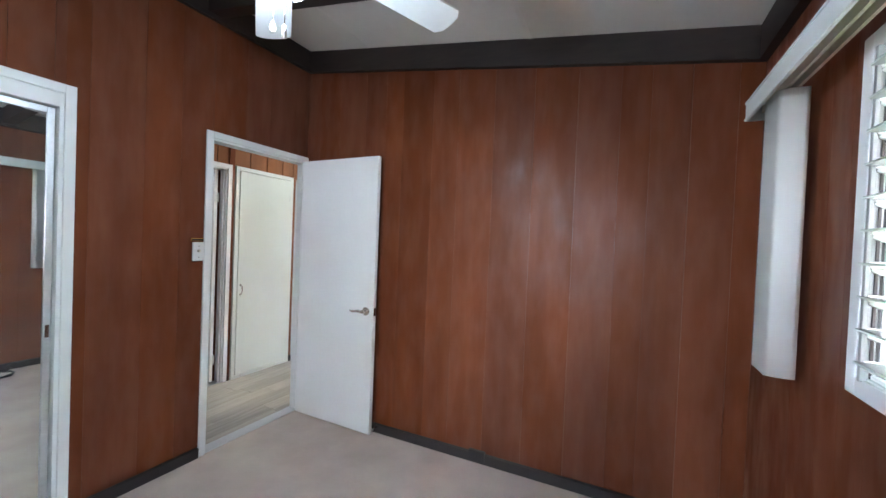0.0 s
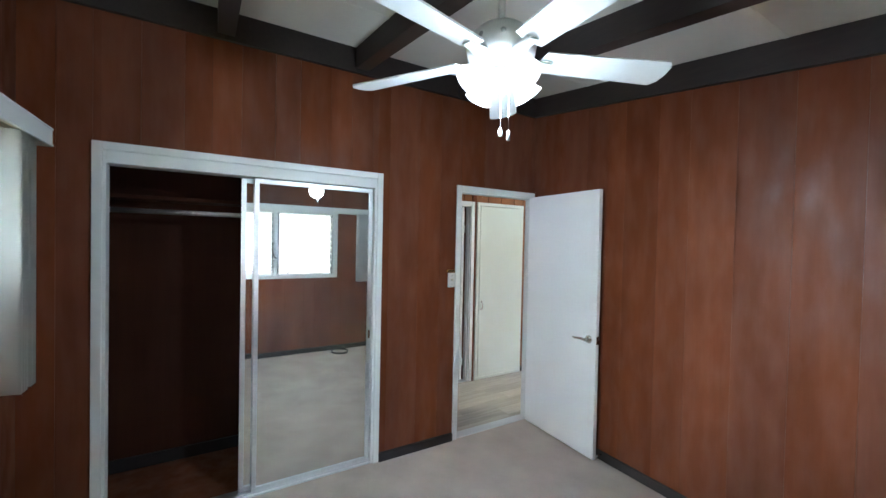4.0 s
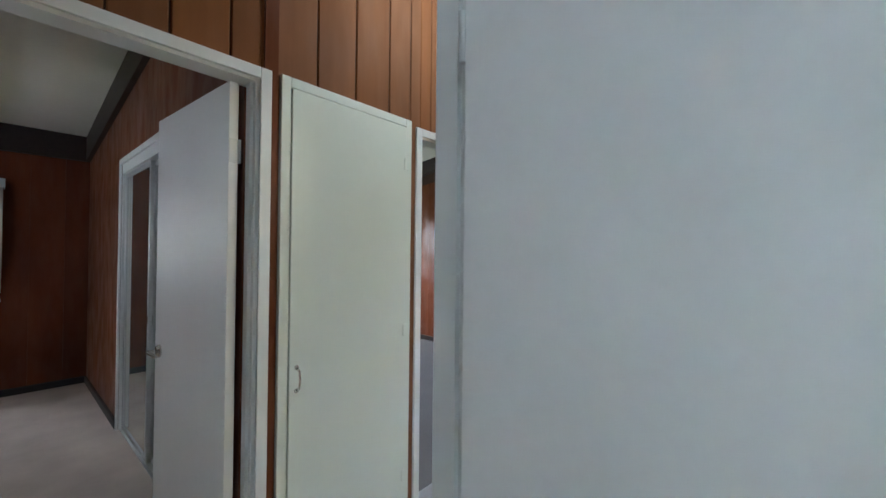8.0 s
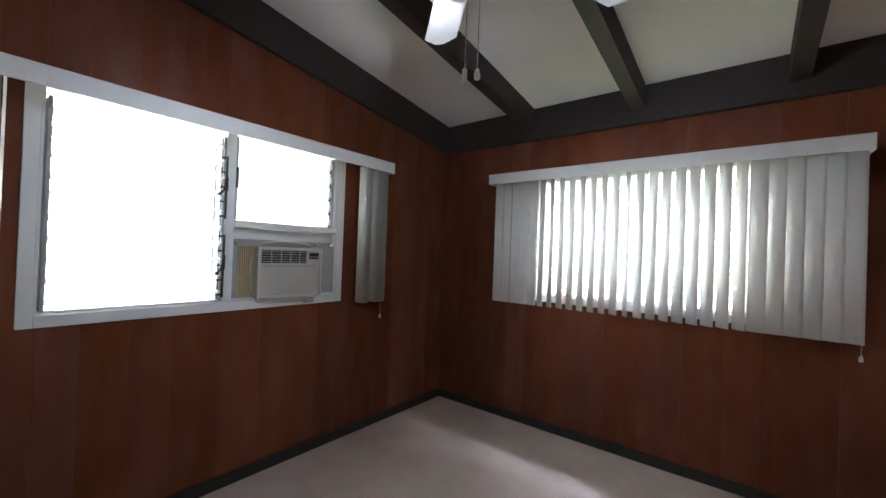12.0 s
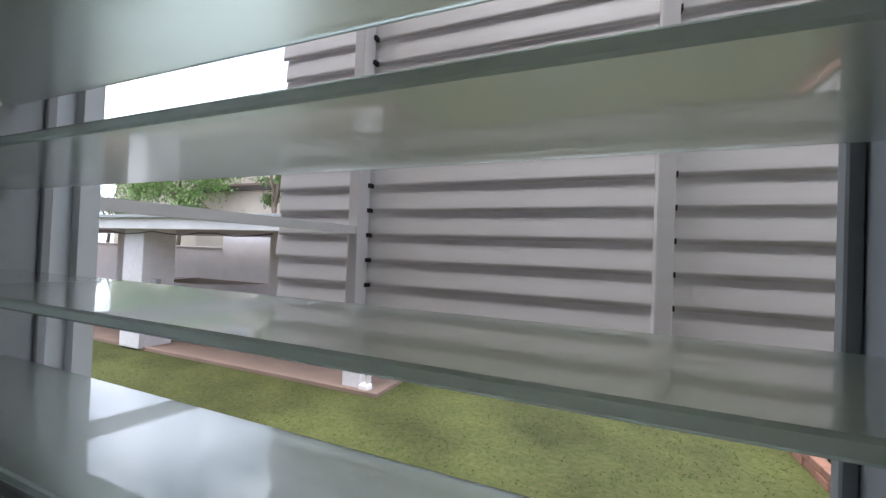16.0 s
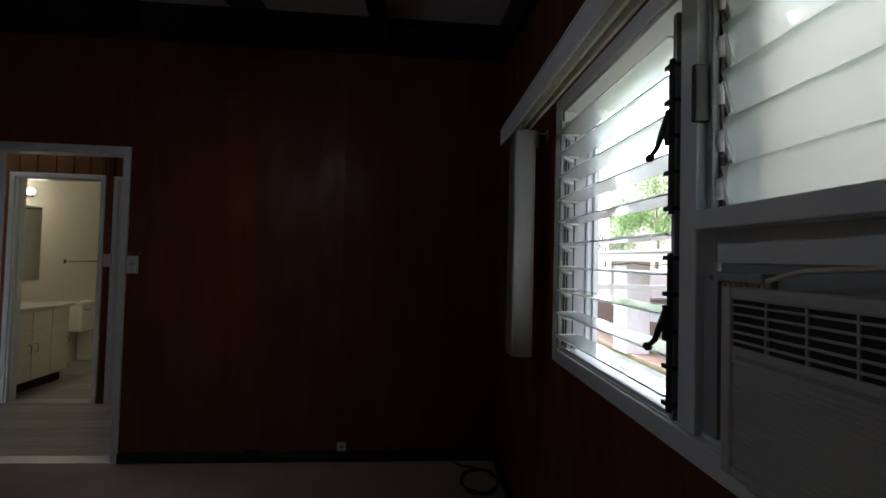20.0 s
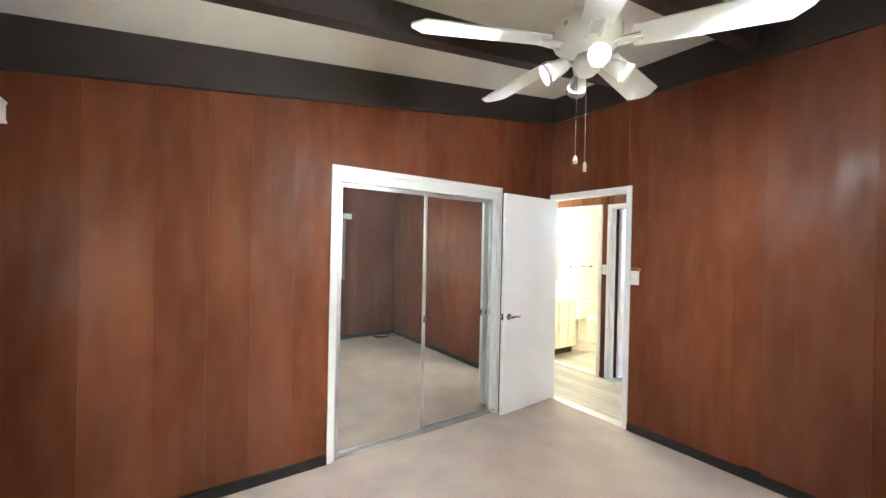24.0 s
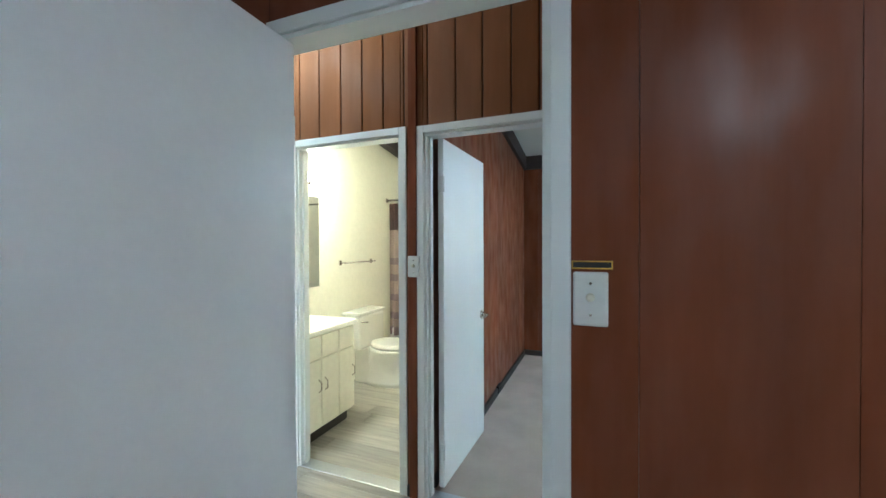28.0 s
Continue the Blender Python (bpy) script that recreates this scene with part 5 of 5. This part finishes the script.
part("bowl", loft([oval(0.12, 0.24, -0.34, 0.0), oval(0.115, 0.23, -0.34, 0.04), oval(0.1, 0.2, -0.33, 0.16), oval(0.13, 0.22, -0.37, 0.27), oval(0.18, 0.25, -0.43, 0.36), oval(0.185, 0.255, -0.435, 0.395)]), M_PORCELAIN, toilet)
part("pedestal_back", boxed(-0.09, 0.09, -0.25, -0.03, 0.0, 0.38, 0.03, 3), M_PORCELAIN, toilet)
part("seat_lid", loft([oval(0.185, 0.235, -0.44, 0.398), oval(0.19, 0.24, -0.44, 0.41), oval(0.188, 0.238, -0.44, 0.435), oval(0.17, 0.22, -0.44, 0.445)]), M_PORCELAIN, toilet)
part("flush_lever", tube([(-0.2, -0.2, 0.66), (-0.2, -0.225, 0.66), (-0.13, -0.228, 0.65)], 0.006, 8), M_METAL, toilet)

bar = thing("towel_bar", (1.45, 1.5, 1.25), "chrome towel bar above the toilet", "towel rail")
part("rail", tube([(-0.28, -0.06, 0), (0.28, -0.06, 0)], 0.008, 10), M_METAL, bar)
for x in (-0.28, 0.28):
    part("post", merged(boxed(x - 0.018, x + 0.018, -0.012, 0.0, -0.025, 0.025, 0.004), tube([(x, -0.01, 0), (x, -0.066, 0)], 0.009, 10)), M_METAL, bar)
tub = thing("bathtub", (2.49, 0.8, 0.0), "white bathtub behind the shower curtain", "bathtub")
part("apron", boxed(-0.36, 0.35, -0.68, 0.69, 0.0, 0.42, 0.02), M_PORCELAIN, tub)
rail = thing("curtain_rod", (2.1, 0.8, 1.97), "chrome shower curtain rod", "rod")
part("pole", tube([(0, -0.69, 0), (0, 0.69, 0)], 0.012, 10), M_METAL, rail)
for y in (-0.69, 0.69):
    part("flange", lathe([(0.001, -0.006), (0.03, -0.006), (0.022, 0.008), (0.001, 0.01)], 16, pose(0, y, 0, 90, 0, 0)), M_METAL, rail)
curtain = thing("shower_curtain", (2.1, 1.46, 0.33), "brown and taupe striped shower curtain drawn to the wall", "shower curtain")


def curtain_band(z0, z1):
    bm = bmesh.new()
    n = 80
    rows = [[bm.verts.new((0.035 * math.sin(k * 0.78) + 0.01 * math.sin(k * 0.31), -0.95 * k / n, z)) for k in range(n + 1)] for z in (z0, z1)]
    for k in range(n):
        bm.faces.new((rows[0][k], rows[0][k + 1], rows[1][k + 1], rows[1][k])).smooth = True
    return bm


stripes = [(0.0, 0.1, M_CURTAIN_C), (0.1, 0.2, M_CURTAIN_B), (0.2, 0.28, M_CURTAIN_C), (0.28, 0.42, M_CURTAIN_B), (0.42, 0.5, M_CURTAIN_C), (0.5, 0.66, M_CURTAIN_B), (0.66, 0.74, M_CURTAIN_C), (0.74, 0.86, M_CURTAIN_B), (0.86, 0.94, M_CURTAIN_C), (0.94, 1.28, M_CURTAIN_B), (1.28, 1.6, M_CURTAIN_A)]
for z0, z1, mt in stripes:
    part("cloth_band", curtain_band(z0, z1), mt, curtain)
for k in range(10):
    y = -0.02 - k * 0.095
    part("hook", tube([(0, y, 1.58), (0.012, y, 1.62), (0, y, 1.655), (-0.012, y, 1.62)], 0.002, 6, True), M_METAL, curtain)

# ---- outside ----
GROUND = -0.45
bm = bmesh.new()
for x0, x1, y0, y1 in ((-300, 300, -300, SOUTH - 0.14), (-300, B_W - 0.14, SOUTH - 0.14, 300), (A_E + 0.14, 300, SOUTH - 0.14, 300), (B_W - 0.14, A_E + 0.14, 6.1, 300)):
    bm.faces.new([bm.verts.new((x, y, GROUND)) for x, y in ((x0, y0), (x1, y0), (x1, y1), (x0, y1))])
ground = structure("ground", bm, M_GRASS, "mown green lawn with yellowed patches", "lawn")
structure("foundation", boxed(B_W - 0.13, A_E + 0.13, SOUTH - 0.13, 6.0, GROUND, -0.08), M_BLOCK, "concrete house base under the walls", "foundation")
patio = structure("patio", boxed(-0.48, 22.0, -12.4, -7.2, GROUND - 0.05, GROUND + 0.03, 0.01), M_PATIO, "reddish brown concrete patio slab", "patio")
part("kerb", boxed(-0.58, -0.48, -12.4, -7.12, GROUND - 0.05, GROUND + 0.05, 0.01), M_PATIO, patio)
part("kerb", boxed(-0.48, 22.0, -7.2, -7.12, GROUND - 0.05, GROUND + 0.05, 0.01), M_PATIO, patio)
for rr_ in (0.35, 0.75):
    part("ring_mark", tube([(1.6 + rr_ * math.cos(i * math.pi / 16), -9.3 + rr_ * math.sin(i * math.pi / 16), GROUND + 0.022) for i in range(32)], 0.016, 6, True), M_BRICK, patio, "faint round pattern in the slab")

# grass tufts on the lawn in front of the window
rng = random.Random(8)
bm = bmesh.new()
for _ in range(15000):
    x, y = rng.uniform(-5.2, 4.5), rng.uniform(-9.0, -4.4)
    if x > -0.6 and y < -7.1:
        continue
    a, h, w = rng.uniform(0, math.pi), rng.uniform(0.006, 0.015), 0.006
    dx, dy = w * math.cos(a), w * math.sin(a)
    lx, ly = rng.uniform(-0.02, 0.02), rng.uniform(-0.02, 0.02)
    bm.faces.new([bm.verts.new(p) for p in ((x - dx, y - dy, GROUND), (x + dx, y + dy, GROUND), (x + lx, y + ly, GROUND + h))])
tagged(part("grass", bm, M_GRASS), "short blades of lawn grass", "grass", kind="stuff")

# slatted white screen outside the window
SCR_Y = -4.245
screen = thing("louvred_screen", (-1.945, SCR_Y, 0.988), "white painted slatted privacy screen outside the window", "screen")


def slat_mesh(length):
    bm = bmesh.new()
    out = [(0.022 - 0.012 * (k / 8) ** 1.7, 0.1 * k / 8) for k in range(9)]
    prof = out + [(y - 0.003, z - 0.001) for y, z in out[::-1]]
    a = [bm.verts.new((0.0, y, z)) for y, z in prof]
    b = [bm.verts.new((-length, y, z)) for y, z in prof]
    for i in range(len(prof)):
        j = (i + 1) % len(prof)
        bm.faces.new((a[i], a[j], b[j], b[i])).smooth = i not in (8, 17)
    bm.faces.new(a)
    bm.faces.new(b[::-1])
    bmesh.ops.recalc_face_normals(bm, faces=bm.faces[:])
    me = bpy.data.meshes.new("slat")
    bm.to_mesh(me)
    bm.free()
    me.materials.append(M_SCREEN)
    return me


SLAT = slat_mesh(3.0)
for i in range(23):
    shared("slat", SLAT, screen, pose(rng.uniform(-0.006, 0.006) + 0.012 * (i % 3 == 0), 0.0, 0.0735 * i))
for k in range(4):
    x = -0.335 - 0.785 * k
    post = part("post", boxed(x - 0.017, x + 0.017, 0.026, 0.082, 0.012, 1.72, 0.003), M_SCREEN, screen)
    for i in range(23):
        part("peg", boxed(x - 0.027, x - 0.018, 0.02, 0.04, 0.0735 * i - 0.002, 0.0735 * i + 0.01), M_DARKMETAL, post) if k < 2 else None
part("strut", sheet([(-0.345, 0.08), (-0.325, 0.08), (-0.218, 0.715), (-0.238, 0.715)], 0.3, 0.322), M_SCREEN, screen, "diagonal white strut to the house wall")
for k in range(4):
    x = -0.335 - 0.785 * k
    part("bracket", boxed(x - 0.02, x + 0.02, 0.03, 0.72, 1.68, 1.72, 0.003), M_SCREEN, screen)

side_screen = copy_thing(screen, pose(3.98, -0.35, 0.985, 0, 0, 90))
tagged(side_screen, "white slatted screen outside the side window of the bedroom")

# unseen copy, added to hold back the sky's light on the closed blind
light_cut_screen = copy_thing(screen, pose(-6.05, -3.35, 0.985, 0, 0, -90))
tagged(light_cut_screen, "unseen white slatted screen added to cut the daylight behind the closed blind")

# pavilion
pav = thing("pavilion", (3.0, -9.3, GROUND), "white flat roofed patio shelter on square posts", "shelter")
part("roof", boxed(-3.7, 14.0, -2.8, 2.3, 2.0, 2.08, 0.01), M_BLOCK, pav)
part("fascia", boxed(-3.75, 14.0, 2.3, 2.44, 1.9, 2.06, 0.008), M_SCREEN, pav)
part("gutter", boxed(-3.8, 14.0, 2.36, 2.5, 2.06, 2.11, 0.008), M_GREYPL, pav, "grey gutter strip along the roof edge")
part("fascia", boxed(-3.8, -3.65, -2.8, 2.3, 1.9, 2.1, 0.01), M_SCREEN, pav)
for x, y, w in ((-3.17, 1.98, 0.13), (0.95, 2.0, 0.25), (5.3, 2.0, 0.2), (9.5, 2.0, 0.2), (0.35, -0.3, 0.2), (9.5, -2.3, 0.2)):
    part("column", boxed(x - w, x + w, y - w, y + w, 0.03, 2.0, 0.015), M_BLOCK, pav)
part("meter_box", boxed(0.6, 0.7, 2.02, 2.1, 0.98, 1.12, 0.006), M_GREYPL, pav, "small grey box on the column")
part("pipe", tube([(-3.37, 2.06, 0.03), (-3.37, 2.06, 1.9)], 0.025, 8), M_SCREEN, pav)
part("pipe_shoe", boxed(-3.42, -3.3, 2.02, 2.14, 0.03, 0.1, 0.01), M_SCREEN, pav)
part("wire", tube([(-2.0 + 0.35 * i, 2.28, 1.87 - 0.05 * math.sin(i * 0.9) ** 2) for i in range(18)], 0.008, 5), M_BLACK, pav)

# garden walls
gw = thing("garden_wall", (0, 0, GROUND), "white painted block garden wall", "wall")
for x0, x1, y0, y1, h in ((8.8, 24.0, -12.6, -12.4, 1.6), (4.0, 8.8, -12.6, -12.4, 2.3), (-2.0, 4.0, -12.6, -12.4, 1.6)):
    part("wall_block", boxed(x0, x1, y0, y1, 0, h, 0.01), M_BLOCK, gw)
    part("cap", boxed(x0 + 0.002, x1 - 0.002, y0 - 0.03, y1 + 0.03, h, h + 0.05, 0.01), M_BLOCK, gw)
planter = thing("corner_planter", (8.0, -12.4, GROUND), "low curved white planter in the corner of the patio", "planter")
ring = [(2.1 * math.cos(math.pi * k / 14), 2.1 * math.sin(math.pi * k / 14)) for k in range(15)]
part("curb_wall", sheet(ring + [(x * 0.93, y * 0.93) for x, y in ring[::-1]], 0.03, 0.62), M_BLOCK, planter)
part("soil", sheet([(x * 0.93, y * 0.93) for x, y in ring], 0.03, 0.56), M_BARK, planter, "dry dark soil")
gw2 = thing("low_garden_wall", (-1.6, -10.6, GROUND), "low curved white garden wall at the end of the lawn", "wall")
for i in range(10):
    p0, p1 = (Vector((-2.95 * a, 1.75 * (1 - (1 - a) ** 2), 0)) for a in (i / 10, (i + 1) / 10))
    d = p1 - p0
    part("segment", boxed(-0.005, d.length + 0.005, -0.08, 0.08, 0.0, 0.85), M_BLOCK, gw2, m=Matrix.Translation(p0) @ Matrix.Rotation(math.atan2(d.y, d.x), 4, "Z"))
lean_to = thing("brown_cabinet", (7.4, -13.2, GROUND), "dark brown timber lean-to behind the garden wall", "shed")
part("body", boxed(-0.8, 0.8, -0.5, 0.4, 0.0, 2.5, 0.02), M_DARK, lean_to)

# side railing
rl = thing("side_fence", (-4.72, -6.85, GROUND), "white horizontal slat fence on a brick edging beside the lawn", "fence")
for i in range(10):
    part("rail", boxed(-0.02, 0.015, -2.1, 2.3, 0.14 + 0.085 * i, 0.19 + 0.085 * i, 0.004), M_SCREEN, rl)
for y in (-2.1, -0.65, 0.8, 2.25):
    part("fence_post", boxed(-0.06, -0.02, y - 0.03, y + 0.03, 0.0, 1.08, 0.004), M_DARKMETAL, rl)
BRICK = bpy.data.meshes.new("brick")
bb = boxed(-0.05, 0.05, -0.098, 0.098, 0.0, 0.07, 0.006, 1)
bb.to_mesh(BRICK)
bb.free()
BRICK.materials.append(M_BRICK)
for i in range(21):
    for k in (0, 1):
        shared("brick", BRICK, rl, pose(0.1 + rng.uniform(-0.004, 0.004), -2.0 + 0.205 * i + 0.1 * k, 0.074 * k, 0, 0, rng.uniform(-1, 1)))

# neighbouring house
hs = thing("neighbour_house", (11.3, -16.2, GROUND), "tan stucco two storey house with a tiled roof", "house", rz=180)
part("wall_upper", boxed(-11.0, 6.0, 0.0, 8.0, 0.0, 7.45), M_STUCCO, hs)
for k in (0, 1):
    y0, y1 = ((-0.7, 4.0), (8.7, 4.0))[k]
    bm = bmesh.new()
    vs = [bm.verts.new((x, y, z + dz)) for dz in (0.0, 0.16) for x, y, z in ((-11.7, y0, 7.4), (6.7, y0, 7.4), (4.4, y1, 8.5), (-8.4, y1, 8.5))]
    for f in ((3, 2, 1, 0), (4, 5, 6, 7), (0, 1, 5, 4), (1, 2, 6, 5), (2, 3, 7, 6), (3, 0, 4, 7)):
        bm.faces.new([vs[q] for q in f])
    part("roof_slope", bm, M_ROOFTILE, hs, "brown tiled roof slope")
for i in range(61):
    x = -11.6 + 0.3 * i
    part("roof_tile", tube([(x, -0.74, 7.5), (x * 0.72 - 0.5, 3.9, 8.62)], 0.07, 6), M_ROOFTILE, hs)
part("eave_board", boxed(-11.72, 6.72, -0.72, -0.66, 7.2, 7.42), M_TRIM, hs)
part("soffit", boxed(-11.7, 6.7, -0.66, 0.0, 7.3, 7.34), M_STUCCO, hs)
for x, z, w, h in ((-1.2, 5.4, 1.4, 0.98), (3.9, 5.4, 1.4, 0.98)):
    pane = part("window", boxed(x - w / 2, x + w / 2, -0.04, 0.05, z, z + h), M_WINDOWDARK, hs, "dark window in a white frame")
    for x0, x1, z0, z1 in ((x - w / 2 - 0.11, x - w / 2, z - 0.11, z + h + 0.11), (x + w / 2, x + w / 2 + 0.11, z - 0.11, z + h + 0.11), (x - w / 2, x + w / 2, z - 0.11, z), (x - w / 2, x + w / 2, z + h, z + h + 0.11)):
        part("frame", boxed(x0, x1, -0.1, 0.0, z0, z1), M_TRIM, pane)
    for i in range(1, 5):
        part("bar", boxed(x - w / 2 + w * i / 5 - 0.012, x - w / 2 + w * i / 5 + 0.012, -0.06, -0.035, z, z + h), M_TRIM, pane)
    for i in (1, 2):
        part("bar", boxed(x - w / 2, x + w / 2, -0.062, -0.037, z + h * i / 3 - 0.012, z + h * i / 3 + 0.012), M_TRIM, pane)
part("lower_roof", boxed(-2.4, 6.3, -1.6, 0.0, 4.05, 4.25), M_ROOFTILE, hs, "dark tiled lower roof")
part("lower_fascia", boxed(-2.45, 6.35, -1.7, -1.6, 3.95, 4.15), M_DARK, hs)
part("lower_wall", boxed(-2.3, 6.1, -1.4, 0.0, 0.0, 4.05), M_STUCCO, hs)


def tree(at, height, spread, leaves, seed, label, name="tree", droop=0.3, leaf=0.16):
    """A trunk with limbs, and a crown of small leaves in loose sprays."""
    r = random.Random(seed)
    t = thing(name, at, label, "tree", "garden trees")
    trunk = [(0.06 * math.sin(i * 1.3 + seed), 0.05 * math.cos(i * 1.1 + seed), height * 0.62 * i / 5) for i in range(6)]
    part("trunk", tube(trunk, [0.11 - 0.013 * i for i in range(6)], 8), M_BARK, t)
    tips = []
    for k in range(11):
        base = Vector(trunk[3]).lerp(Vector(trunk[5]), r.random())
        a = 2.4 * k + r.uniform(-0.4, 0.4)
        end = base + Vector((spread * r.uniform(0.45, 1) * math.cos(a), spread * r.uniform(0.45, 1) * math.sin(a), height * r.uniform(0.05, 0.4)))
        mid = base.lerp(end, 0.5) + Vector((0, 0, height * 0.06))
        part("limb", tube([base, mid, end], [0.045, 0.028, 0.01], 6), M_BARK, t)
        tips += [mid.lerp(end, q) for q in (0.2, 0.5, 0.8, 1.0)]
    bm = bmesh.new()
    for _ in range(leaves):
        c = r.choice(tips) + Vector((r.gauss(0, 0.16), r.gauss(0, 0.16), r.gauss(0, 0.13))) * spread
        d = Vector((r.uniform(-1, 1), r.uniform(-1, 1), r.uniform(-1, 0.5) - droop)).normalized()
        s = d.cross(Vector((r.uniform(-1, 1), r.uniform(-1, 1), 1))).normalized() * leaf * 0.16
        ln = leaf * r.uniform(0.6, 1.3)
        bm.faces.new([bm.verts.new(p) for p in (c, c + d * ln * 0.45 + s, c + d * ln, c + d * ln * 0.45 - s)])
    crown = part("crown", bm, M_LEAF, t, "loose feathery green leaves")
    crown["kind"] = "stuff"
    return t


tree((12.9, -13.6, GROUND), 6.3, 2.0, 7500, 6, "feathery green tree behind the garden wall")
tree((7.8, -13.6, GROUND), 6.8, 0.75, 1500, 4, "tall thin green tree in front of the house", droop=0.5)
tree((6.0, -14.6, GROUND), 6.6, 0.7, 900, 9, "tall thin green tree with sparse leaves", droop=0.5)
tree((18.5, -14.0, GROUND), 5.2, 2.2, 3400, 12, "bushy green tree beyond the wall")

# ---- floor planks ----


def planks(owner, x0, x1, y0, y1, seed, width=0.152, limit=True):
    """Vinyl planks running north to south, in sets of lengths, sharing their meshes."""
    r = random.Random(seed)
    stock = {}
    x = x0
    while x < x1 - 0.01:
        w = round(min(width, x1 - x), 3)
        y = y0 - r.uniform(0, 0.9)
        while y < y1:
            ln = 0.92
            a, b = max(y, y0), min(y + ln, y1)
            if b - a > 0.02:
                key = (w, round(b - a, 2))
                if key not in stock:
                    bm = boxed(0.0008, w - 0.0008, 0.0008, key[1] - 0.0008, -0.012, 0.0, 0.0012, 1)
                    me = bpy.data.meshes.new("plank")
                    bm.to_mesh(me)
                    bm.free()
                    me.materials.append(M_PLANK)
                    stock[key] = me
                shared("plank", stock[key], owner, pose(x, a, 0.0))
            y += ln
        x += width


planks(floor_hall, HALL_W, HALL_E, -1.25, 3.6, 21)
planks(floor_hall, HALL_E, 0.0, 0.13, 0.88, 23)
planks(floor_hall, 0.0, 2.14, 0.106, 1.5, 22)

# ---- panel boards ----
lay_boards()
